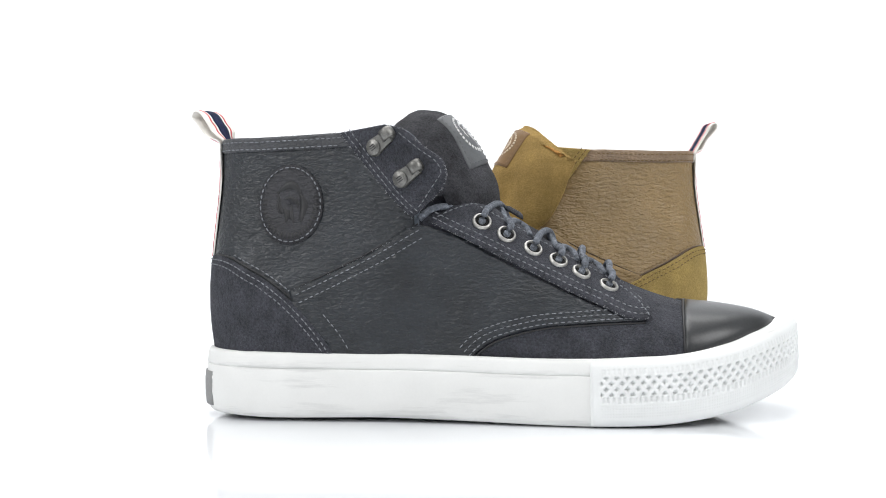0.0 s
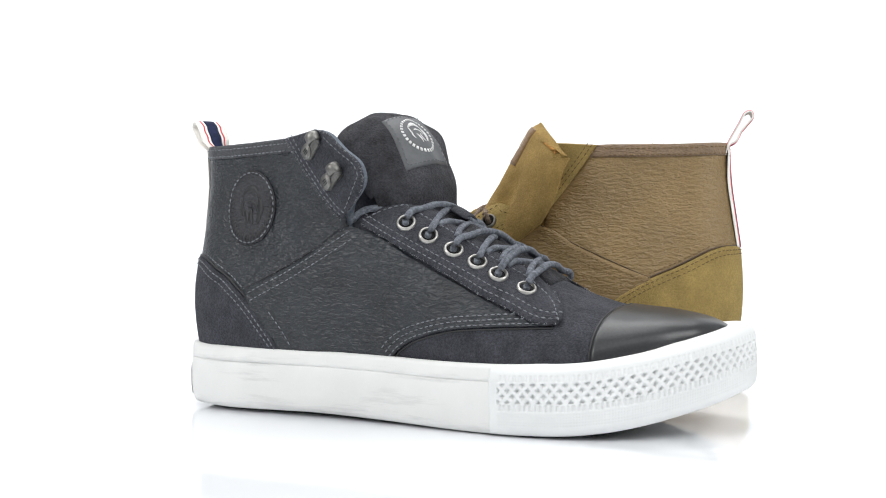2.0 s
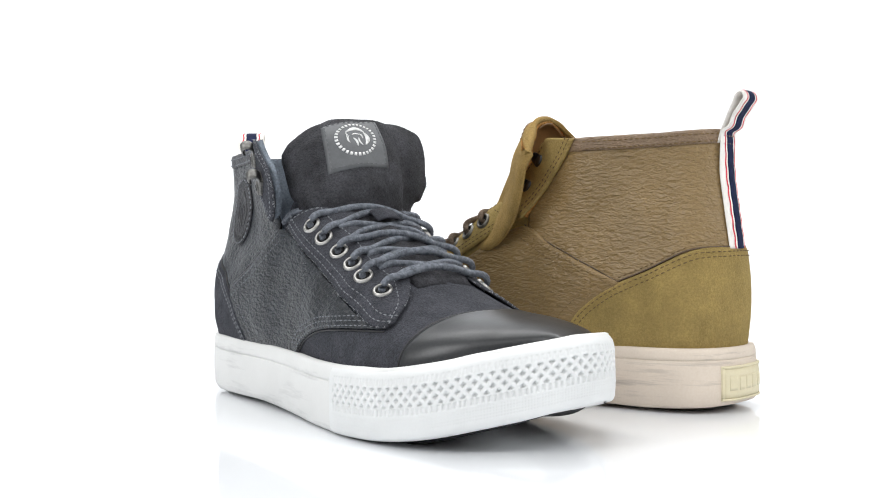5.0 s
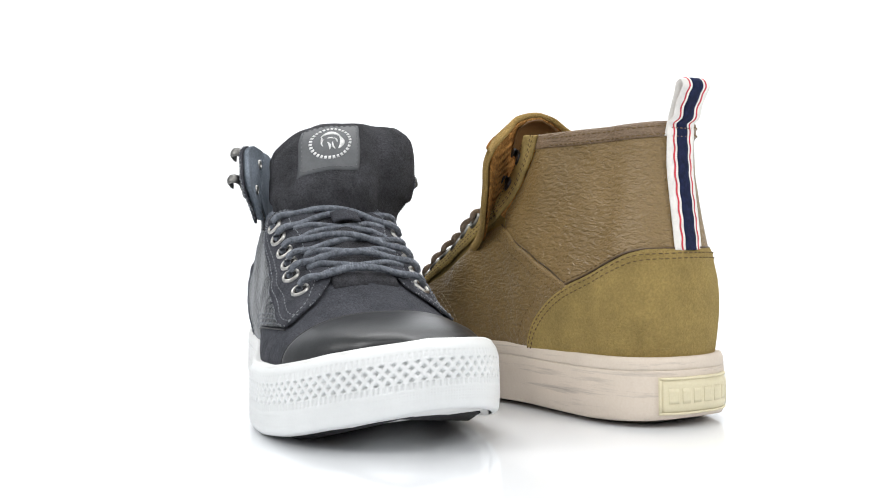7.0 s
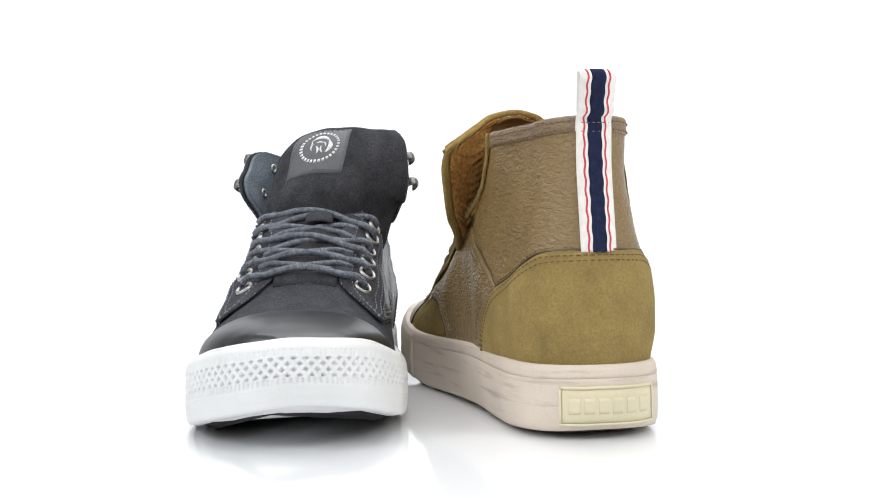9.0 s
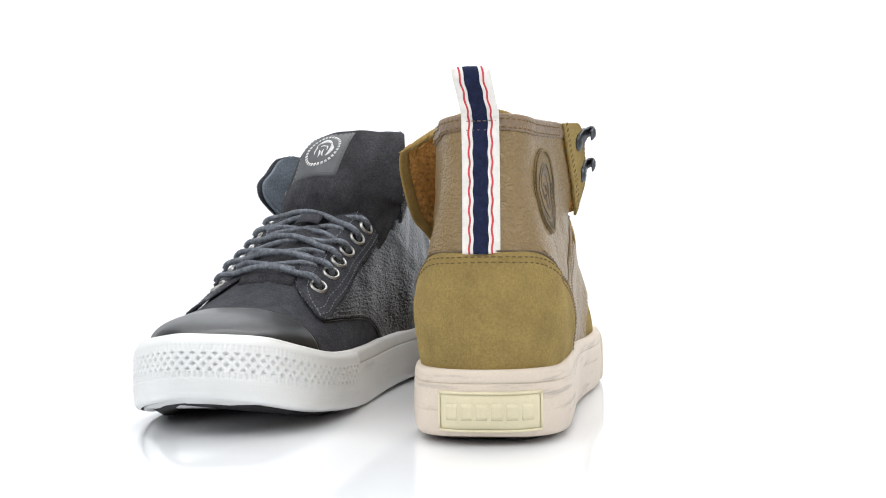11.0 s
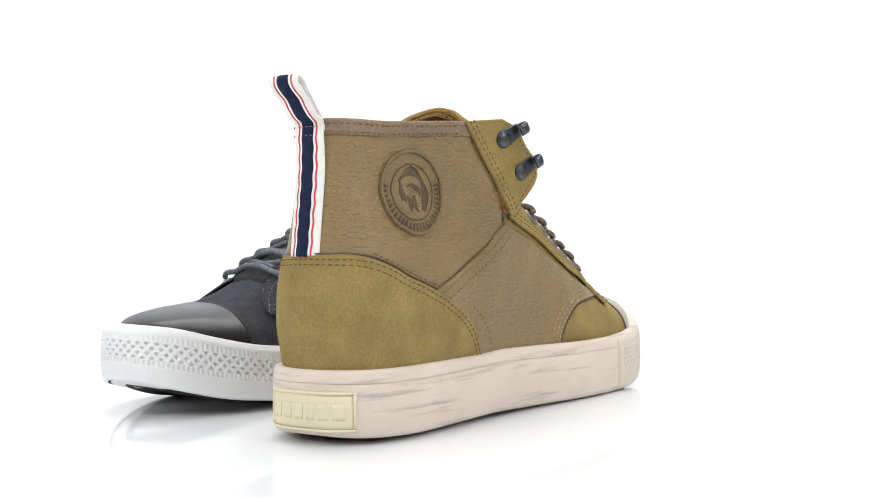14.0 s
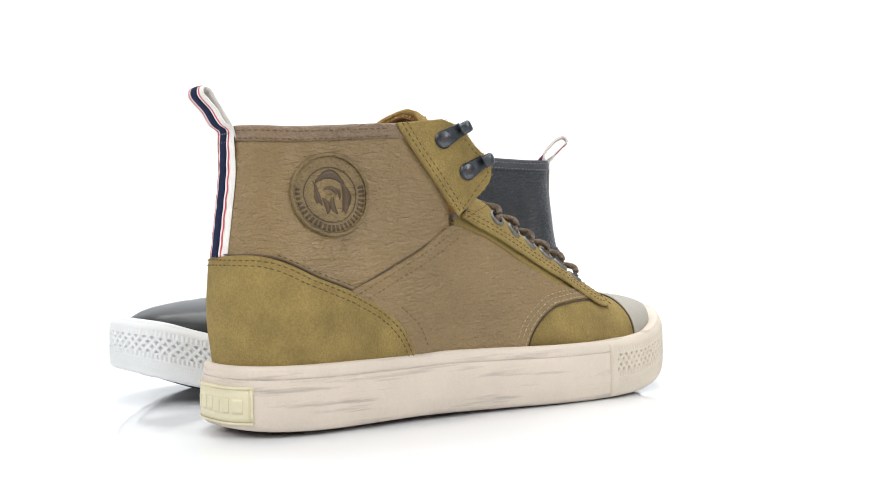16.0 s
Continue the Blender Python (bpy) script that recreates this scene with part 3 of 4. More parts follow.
    if mats is TAN:
        for y0, y1, za, zc in ((-0.0222, 0.0222, 0.0076, 0.0086), (-0.0222, 0.0222, -0.0086, -0.0076), (-0.0222, -0.0214, -0.0076, 0.0076), (0.0214, 0.0222, -0.0076, 0.0076)):
            on_heel(y0, y1, hz + za, hz + zc, 0.0004, 0.0006, "raised_rim", plate_ob)
        for i in range(6):
            y = -0.0162 + i * 0.0065
            on_heel(y - 0.0024, y + 0.0024, hz - 0.0036, hz + 0.0036, 0.0004, 0.0006, "raised_bar", plate_ob)


COLLAR = [(0.0085, 0.1445), (0.03, 0.1437), (0.05, 0.1437), (0.079, 0.1440), (0.104, 0.1465), (0.114, 0.146)]
DIAGONAL = [(0.0545, 0.0655), (0.075, 0.0748), (0.095, 0.0845), (0.1176, 0.0972), (0.126, 0.1000)]
EYE_LOW_LINE = [(0.124, 0.0985), (0.15, 0.0850), (0.18, 0.0690), (0.205, 0.0565), (0.222, 0.0492), (0.2285, 0.0490)]
EYE_HIGH_LINE = [(0.1345, 0.1062), (0.1445, 0.1085), (0.165, 0.0965), (0.19, 0.0818), (0.211, 0.0698), (0.2255, 0.0585), (0.2305, 0.0515)]
EYELET_PLACES = [(0.1487, 0.0972), (0.1603, 0.0907), (0.1732, 0.0834), (0.1856, 0.0772), (0.1965, 0.0712), (0.2100, 0.0644)]


DARK_FORM = dict(
    low_heel=0.0018, collar_lift=0.0, flap=(0.0, 0.0), line=0.76, lift=0.0, inner=FLARED, outer=FLARED, badge=(0.0512, 0.1092), bow=0.006, cap=0.2455, bumper=(0.2, 0.205),
    counter=[(0.0185, 0.0818), (0.033, 0.0745), (0.049, 0.0640), (0.0615, 0.0520), (0.0695, 0.0420), (0.0745, 0.0335)],
    guard=[(0.1431, 0.0315), (0.1475, 0.0360), (0.1529, 0.0398), (0.1640, 0.0440), (0.1777, 0.0471), (0.2, 0.0488), (0.2265, 0.0492)])
TAN_FORM = dict(
    low_heel=0.0048, collar_lift=0.0036, flap=(0.0045, 0.0036), line=0.8, lift=0.0026, inner=TUCKED, outer=HALF, badge=(0.0502, 0.1122), bow=0.018, cap=0.2440, bumper=(0.2135, 0.215),
    counter=[(0.0185, 0.0822), (0.036, 0.0738), (0.0602, 0.0634), (0.0732, 0.0558), (0.0835, 0.0468), (0.0915, 0.0335)],
    guard=[(0.1600, 0.0310), (0.1640, 0.0400), (0.1706, 0.0478), (0.1790, 0.0530), (0.1900, 0.0552), (0.2050, 0.0558), (0.2245, 0.0545)])


def shifted(points, dx, dz):
    return [(x + dx, z + dz) for x, z in points]


def collar_lift(x):
    """The outer side of the tan collar rises towards the front."""
    return float(FORM["collar_lift"] * np.clip((x - 0.025) / 0.06, 0, 1))


def collar_z(x):
    return smooth([p[0] for p in COLLAR], [p[1] for p in COLLAR], x)


# ---- the upper ----
def upper_parts(shoe, mats):
    COUNTER, GUARD = FORM["counter"], FORM["guard"]
    EYE_LOW, EYE_HIGH, EYELETS = [[(x, z + float(raised(x))) for x, z in row] for row in (EYE_LOW_LINE, EYE_HIGH_LINE, EYELET_PLACES)]
    fx, fz = FORM["flap"]
    # ankle shell, round the heel from throat to throat
    def ankle_grid(side_s, zs_low, zs_high, rows, use="both"):
        g = []
        for s in side_s:
            side = -1 if s < 0 else 1
            x = TURN_X - (TURN_X - 0.008) * math.cos(min(1, abs(s) / TURN_S) * math.pi / 2) if abs(s) < TURN_S else TURN_X + abs(s) - TURN_S
            z = np.linspace(zs_low(x), zs_high(x) + (collar_lift(x) if s < 0 else 0.0), rows)
            g.append(skin(np.full(rows, abs(s)), z, side, use))
        return np.array(g)

    ss = np.linspace(-0.126, 0.126, 121)
    notch = lambda x: float(collar_z(x) if x < 0.086 + fx else np.interp(x, [0.086 + fx, 0.118 + fx], [0.1440, 0.099]))
    g = ankle_grid(ss, lambda x: float(sole_top(x)) - 0.003, notch, 44)
    part("quarter", shell("quarter", g, 0.0022, mats["leather"], -0.0022), shoe)
    part("lining", shell("lining", g[:, :], 0.0012, mats["lining"], -0.0036), shoe)

    # forefoot
    xs = np.linspace(0.118, 0.2990, 90)
    al = np.linspace(0, 1, 26)
    right = vamp_at(xs[:, None] + 0 * al, al[None] + 0 * xs[:, None], -1)
    left = vamp_at(xs[:, None] + 0 * al, al[None] + 0 * xs[:, None], 1)
    g = np.concatenate([right, left[:, -2::-1]], 1)
    part("vamp", shell("vamp", g[xs < FORM["cap"] + FORM["bow"] + 0.003], 0.0012, mats["suede"], -0.0012), shoe)
    # toe cap with a slightly bowed rear edge
    rows = np.linspace(0, 1, 34)
    a2 = np.r_[al, al[-2::-1]]
    sd = np.r_[-np.ones(26), np.ones(25)]
    start = FORM["cap"] + FORM["bow"] * a2 ** 2
    gx = start[None] + (0.2994 - start[None]) * rows[:, None]
    cap = np.where((sd < 0)[None, :, None], vamp_at(gx, a2[None] + 0 * gx, -1), vamp_at(gx, a2[None] + 0 * gx, 1))
    part("toe_cap", shell("toe_cap", cap, 0.0012, mats["cap"], 0.0), shoe)
    line = cap[0]
    n = grid_normals(cap)[0]
    part("toe_cap_edge", tube(line - np.array([0.0005, 0, 0]) + n * 0.0004, 0.0006, mats["emblem"], "toe_cap_edge", 6), shoe)

    # heel counter, one suede piece round the heel
    cs, cz = along(*np.array(COUNTER).T), np.array(COUNTER)[:, 1]
    s_all = np.linspace(-cs[-1], cs[-1], 101)
    ztop = smooth(np.r_[0, cs], np.r_[0.0838, cz], np.abs(s_all))
    g = []
    for s, zt in zip(s_all, ztop):
        x = TURN_X - (TURN_X - 0.002) * math.cos(min(1, abs(s) / TURN_S) * math.pi / 2) if abs(s) < TURN_S else TURN_X + abs(s) - TURN_S
        zb = float(sole_top(x)) - 0.003
        g.append(skin(np.full(24, abs(s)), np.linspace(zb, max(zt, zb + 0.001), 24), -1 if s < 0 else 1))
    part("heel_counter", shell("heel_counter", np.array(g), 0.0015, mats["suede"], 0.0), shoe)

    for side in (-1, 1):
        # forward quarter panel over the vamp
        low = [(0.056, 0.0335), (0.08, 0.0325), (0.11, 0.0315)] + GUARD
        high = [(0.052, 0.0655)] + DIAGONAL[1:4] + [(0.13, 0.0945), (0.16, 0.0785), (0.19, 0.0635), (0.212, 0.0575 if GUARD[-1][1] > 0.05 else 0.0530), (GUARD[-1][0] + 0.0015, GUARD[-1][1] + 0.0006)]
        part("side_panel", shell("side_panel", ruled(low, high, 90, 30, side), 0.0011, mats["leather"], 0.0), shoe)
        # eyestay
        part("eyestay", shell("eyestay", ruled(EYE_LOW, EYE_HIGH, 70, 14, side, "vamp"), 0.0014, mats["suede"], 0.0012), shoe)
        # ankle flap with speed hooks
        back = [(0.0795, 0.1445), (0.086, 0.136), (0.098, 0.121), (0.1085, 0.1085), (0.1155, 0.1015)]
        front = [(0.1035, 0.1470), (0.113, 0.1440), (0.123, 0.1355), (0.1330, 0.1268), (0.1340, 0.1225), (0.1185, 0.1035)]
        tucked = mats is TAN and side > 0
        rise = 0.0 if side > 0 else fz
        back = [(x + fx * (1 - 0.5 * i / 4), z + rise * (1 - i / 5)) for i, (x, z) in enumerate(back)]
        front = [(x + fx * (0.8 - 0.5 * i / 5), z + rise * (1 - i / 6)) for i, (x, z) in enumerate(front)]
        rim = [(x, z + (collar_lift(x) if side < 0 else 0.0)) for x, z in COLLAR[:4]]
        if tucked:
            front = [(x - 0.006 * math.sin(math.pi * i / 5), z) for i, (x, z) in enumerate(front)]
        flap = ruled(back, front, 60, 22, side, "ankle")
        fl = part("ankle_flap", shell("ankle_flap", flap, 0.0018, mats["suede"], 0.0008), shoe)
        part("flap_lining", shell("flap_lining", flap[1:-2, 0:-1], 0.0036, mats["lining"], -0.0030), fl)
        # collar band
        top = [(x, z + 0.0006) for x, z in rim] + [(0.084 + fx, 0.1445 + rise)]
        part("collar_band", shell("collar_band", ruled(shifted(rim, 0, -0.0068) + [(0.0885 + fx, 0.1375 + rise)], top, 60, 7, side, "ankle"), 0.0009, mats["binding"], 0.0), shoe)
        # thread
        def sew(points, lift, use="both", n=160, thread="stitch"):
            p, nn = seam(points, side, lift, use, n)
            part("stitching", stitches("stitching", p, nn, mats[thread]), shoe)
        sew(shifted(rim, 0.001, -0.0018), 0.0011, "ankle")
        sew(shifted(rim, 0.001, -0.0056), 0.0011, "ankle")
        sew(shifted(DIAGONAL[:4], 0.0008, -0.0022), 0.0012)
        sew(shifted(DIAGONAL[:4], 0.0022, -0.0062), 0.0012)
        for dx, dz in ((-0.0012, -0.0018), (-0.0026, -0.0042)):
            p, nn = round_seam(COUNTER, dx, dz, side, 0.0017)
            part("stitching", stitches("stitching", p, nn, mats["stitch"]), shoe)
        sew(shifted(COUNTER[:4], 0.002, 0.0022), 0.0002)
        sew(shifted(COUNTER[3:], 0.008, 0.002), 0.0012)
        for k in range(3):
            sew(shifted(GUARD, -0.0012 - 0.0021 * k, 0.0011 + 0.0021 * k), 0.0012, thread="pale")
        sew(shifted(EYE_LOW, 0.0006, 0.0022), 0.0027, "vamp")
        sew(shifted(EYE_LOW, 0.0014, 0.0046), 0.0027, "vamp")
        sew([(0.1268, 0.1005), (0.1365, 0.1042), (0.1445, 0.1062)], 0.0027, "vamp", 60)
        sew(shifted(EYE_HIGH[1:], -0.0008, -0.0022), 0.0027, "vamp")
        sew(shifted(back, 0.0022, 0.0008), 0.0027, "ankle")
        sew(shifted(back, 0.0045, 0.0018), 0.0027, "ankle")
        sew(shifted(front[1:5], -0.0022, -0.0012), 0.0027, "ankle")
        sew([(front[4][0] - 0.0025, front[4][1]), (front[5][0] - 0.001, front[5][1] + 0.0015)], 0.0027, "ankle", 40)
        # frayed cut edges; dark tubes draw edge and shadow where the counter overlaps
        def frayed(points, lift, use, mat, per=1700):
            p, nn = seam(points, side, lift, use, 240)
            part("frayed_edge", fray("frayed_edge", p, nn, mat, per), shoe, kind="stuff")
        fuzz = mats["fuzz"]
        frayed(front + [], 0.0018, "ankle", fuzz)
        frayed(back, 0.0020, "ankle", fuzz, 1300)
        frayed(EYE_LOW, 0.0020, "vamp", fuzz, 1200)
        frayed(EYE_HIGH[3:], 0.0020, "vamp", fuzz, 500)
        frayed(shifted(rim, 0, 0.0004), 0.0003, "ankle", fuzz, 200)
        frayed(DIAGONAL[:4], 0.0008, "both", fuzz, 500)
        p, nn = round_seam(COUNTER, 0.0006, 0.0007, side, 0.0003, 120)
        part("seam_edge_shadow", tube(p, 0.0006, mats["emblem"], "seam_edge_shadow", 6), shoe)
        # the same edge-and-shadow tubes along the diagonal and the guard
        p, nn = seam(shifted(DIAGONAL[:4], 0.0, 0.0008), side, 0.0001, "both", 80)
        part("seam_edge_shadow", tube(p, 0.0004, mats["emblem"], "seam_edge_shadow", 6), shoe)
        p, nn = seam(shifted(GUARD, 0.0007, -0.0008), side, 0.0002, "both", 80)
        part("seam_edge_shadow", tube(p, 0.0005, mats["emblem"], "seam_edge_shadow", 6), shoe)
        # eyelets
        for x, z in EYELETS:
            p, nn = seam([(x - 0.001, z), (x, z), (x + 0.001, z)], side, 0.0026, "vamp", 5)
            m = frame_of(p[2], nn[2])
            e = part("eyelet", lathe("eyelet", [(0.0034, -0.0012), (0.0034, 0.0006), (0.0038, 0.0011), (0.0043, 0.0011), (0.0048, 0.0006), (0.0050, -0.0002), (0.0050, -0.0012)], mats["eyelet"], m), shoe, "round nickel eyelet")
            # a black disc stands in for the shade inside the eyelet
            part("hole_shadow", lathe("hole_shadow", [(0.0033, -0.0010), (0.0033, 0.0001)], HOLE, m, 16), e)
        # hooks
        for x, z in ((0.0985, 0.1362), (0.1118, 0.1203)) if not tucked else ((0.1080, 0.1335), (0.1150, 0.1190)):
            x, z = x + fx * (2.1 if mats is TAN and not tucked else 1.0), z + rise * 1.2
            p, nn = seam([(x - 0.001, z), (x, z), (x + 0.001, z)], side, 0.0025, "ankle", 5)
            along_hook = np.array([0.86, 0, 0.50])
            m = frame_of(p[2], nn[2], along_hook)
            if tucked:
                m = m @ Matrix.Diagonal((0.8, 0.7, 0.7, 1))
            elif mats is DARK:
                m = m @ Matrix.Diagonal((1, 1, 1.4, 1))
            pts = [(0.0046 * math.cos(a), 0.0046 * math.sin(a)) for a in np.linspace(math.pi, 2 * math.pi, 14)] + [(0.0040, 0.004), (0.0034, 0.011), (-0.0034, 0.011), (-0.0040, 0.004)]
            h = part("lace_hook", plate("lace_hook", pts, -0.0003, 0.0012, mats["metal"], m), shoe, "worn metal speed-lace hook")
            prof = [(0.0095, 0.0006), (0.0128, 0.0010), (0.0146, 0.0024), (0.0146, 0.0042), (0.0130, 0.0052), (0.0102, 0.0050), (0.0086, 0.0044)]
            cur = np.array(prof)
            g2 = np.array([[tuple(m @ Vector((wx, cy, cz2))) for wx in np.linspace(-0.0028, 0.0028, 5)] for cy, cz2 in cur])
            d1 = np.gradient(cur, axis=0)
            nn2 = np.array([[tuple(m.to_3x3() @ Vector((0, dz2, -dy2)).normalized())] * 5 for dy2, dz2 in d1])
            part("hook_tongue", shell("hook_tongue", g2, 0.0011, mats["metal"], -0.0005, nn2), h)
            for gx in (-0.0011, 0.0, 0.0011):
                part("score_line", plate("score_line", [(gx - 0.0002, -0.0014), (gx + 0.0002, -0.0014), (gx + 0.0002, 0.0014), (gx - 0.0002, 0.0014)], 0.0015, 0.0019, mats["emblem"], m), h)
            back_m = frame_of(p[2] - nn[2] * 0.0056, -nn[2])
            part("rivet_back", lathe("rivet_back", [(0.0014, -0.001), (0.0014, 0.0004), (0.0020, 0.0008), (0.0028, 0.0005), (0.0030, -0.001)], mats["eyelet"], back_m, 18), h)
            part("rivet", lathe("rivet", [(0.0040, 0.0010), (0.0040, 0.0014), (0.0037, 0.0017), (0.0030, 0.0015), (0.0028, 0.0017), (0.0005, 0.0017)], mats["metal"], m, 20), h)

    # round badge on the outer ankle
    badge(shoe, mats)
    strap(shoe, mats)
    tongue(shoe, mats)
    laces(shoe, mats)


def badge(shoe, mats):
    cx, cz = FORM["badge"]
    wide = 1.16 if mats is TAN else 1.0
    def disc(r0, r1, thick, lift, name, mat, parent, a0=0.0, a1=2 * math.pi, na=56, nr=6):
        a = np.linspace(a0, a1, na)[:, None]
        r = np.linspace(r0, r1, nr)[None]
        x, z = cx + r * wide * np.cos(a), cz + 1.17 * r * np.sin(a)
        g = skin(along(x, z), z, -1, "ankle")
        return part(name, shell(name, g, thick, mat, lift, closed=a1 - a0 > 6.2), parent)
    b = disc(0.0001, 0.0174, 0.0012, 0.0, "badge", mats["badge"], shoe)
    if mats is TAN:
        disc(0.0160, 0.0172, 0.0006, 0.0011, "badge_rim", mats["badge"], b)
        disc(0.0112, 0.0117, 0.0005, 0.0011, "badge_ring", mats["emblem"], b)
    p = []
    for a in np.linspace(0, 2 * math.pi, 90):
        p.append((cx + 0.0163 * math.cos(a), cz + 1.17 * 0.0163 * math.sin(a)))
    if mats is DARK:
        path, nn = seam(p, -1, 0.0013, "ankle", 200)
        part("stitching", stitches("stitching", path, nn, mats["stitch"]), b)
    # plain stamped shapes inside and short bars round the rim
    rnd = random.Random(4)
    def stroke(x0, z0, x1, z1, bow, wide_at):
        k = np.linspace(0, 1, 9)[:, None]
        e = np.linspace(-1, 1, 3)[None]
        dx, dz = x1 - x0, z1 - z0
        ln = math.hypot(dx, dz)
        off = bow * 4 * k * (1 - k) + e * wide_at * (0.35 + 0.65 * np.sin(math.pi * k))
        x = cx + wide * (x0 + dx * k - dz / ln * off)
        z = cz + 1.1 * (z0 + dz * k + dx / ln * off)
        part("stamped_shape", shell("stamped_shape", skin(along(x, z), z, -1, "ankle"), 0.0005, mats["emblem"], 0.0010), b)
    for row in ((-0.0065, 0.0055, 0.0065, 0.0045, 0.0042, 0.0021), (0.0055, 0.005, 0.0052, -0.0075, 0.002, 0.0021), (-0.005, 0.003, -0.006, -0.004, -0.001, 0.0008), (-0.003, 0.002, 0.002, 0.002, 0.001, 0.0007),
                (-0.0036, -0.0015, -0.002, -0.0085, 0.001, 0.0014), (0.0008, -0.001, 0.0022, -0.0085, -0.001, 0.0013), (0.002, 0.003, 0.004, -0.002, 0.001, 0.0008), (-0.007, 0.001, -0.0075, 0.006, -0.001, 0.0006),
                (-0.0005, 0.0035, 0.003, 0.0003, 0.0006, 0.0011), (-0.0052, 0.0012, -0.0042, -0.0045, -0.0006, 0.0010), (0.0068, -0.002, 0.0058, -0.0085, 0.0006, 0.0009)):
        stroke(*row)
    for k in range(26):
        a = 2.95 + k * 0.142 + rnd.uniform(-0.01, 0.01)
        disc(0.0126, 0.0151, 0.0004, 0.0010, "stamped_bar", mats["emblem"], b, a, a + 0.085, 4, 3)


def strap(shoe, mats):
    """The striped pull loop sewn up the heel."""
    flat = [(heel_back(z) - 0.0011, z) for z in np.linspace(0.0832, 0.1435, 14)]
    if mats is TAN:
        up = [(0.0045, 0.1460), (0.0015, 0.1515), (-0.0025, 0.1562), (-0.0052, 0.1600), (-0.0040, 0.1628), (-0.0008, 0.1620), (0.0015, 0.1580), (0.0055, 0.1510), (0.0088, 0.1450), (0.0110, 0.138)]
        twist = 0.0
    else:
        up = [(0.0050, 0.1460), (0.0005, 0.1505), (-0.0045, 0.1555), (-0.0078, 0.1590), (-0.0060, 0.1618), (-0.0012, 0.1608), (0.0035, 0.1565), (0.0080, 0.1510), (0.0112, 0.1450), (0.0125, 0.138)]
        twist = -0.55
    q = spline([(float(a), float(b)) for a, b in flat] + up, 120)
    t = np.gradient(q, axis=0)
    t /= np.linalg.norm(t, axis=1, keepdims=True)
    n2 = np.stack([-t[:, 1], t[:, 0]], 1)
    yc = 0.0008 if mats is TAN else -0.0005

    def strip(name, y0, y1, thick, lift, mat, parent, wave=0.0, cols=5):
        yy = np.linspace(y0, y1, cols)
        s = np.r_[0, np.cumsum(np.linalg.norm(np.diff(q, axis=0), axis=1))]
        wob = wave * np.sin(s * 2 * math.pi / 0.0085)
        bulge = 24.0 * np.clip((0.1435 - q[:, 1]) / 0.02, 0, 1)
        Y = yc + yy[None] + wob[:, None]
        g = np.stack([q[:, 0, None] + bulge[:, None] * (yy ** 2)[None] * (s < 0.064)[:, None], Y, q[:, 1, None] + 0 * Y], -1)
        nn = np.stack([n2[:, 0, None] + 0 * Y, 0 * Y, n2[:, 1, None] + 0 * Y], -1)
        g[..., 1] += (0.003 if mats is TAN else 0.0) * np.clip((g[..., 2] - 0.145) / 0.018, 0, 1)
        turn = twist * np.clip((g[..., 2] - 0.1445) / 0.006, 0, 1)
        for arr, x0, y0_ in ((g, 0.009, yc), (nn, 0.0, 0.0)):
            ax, ay = arr[..., 0] - x0, arr[..., 1] - y0_
            arr[..., 0], arr[..., 1] = x0 + ax * np.cos(turn) - ay * np.sin(turn), y0_ + ax * np.sin(turn) + ay * np.cos(turn)
        return part(name, shell(name, g, thick, mat, lift, nn), parent)

    w = strip("pull_loop", -0.0083, 0.0083, 0.0011, -0.0006, WEB_WHITE, shoe)
    strip("navy_stripe", -0.0033, 0.0033, 0.0003, 0.00045, WEB_NAVY, w, 0.0002)
    for side in (-1, 1):
        strip("red_stripe", side * 0.0050 - 0.0004, side * 0.0050 + 0.0004, 0.0003, 0.00045, WEB_RED, w, 0.00028, 3)
    for z in (0.1375, 0.1415):
        path = np.array([(float(heel_back(z)) - 0.0017 + 24 * y * y, y + yc, z) for y in np.linspace(-0.0083, 0.0083, 30)])
        part("stitching", stitches("stitching", path, np.repeat([[-1.0, 0, 0]], 30, 0), mats["binding"], 0.0026, 0.0018), w)


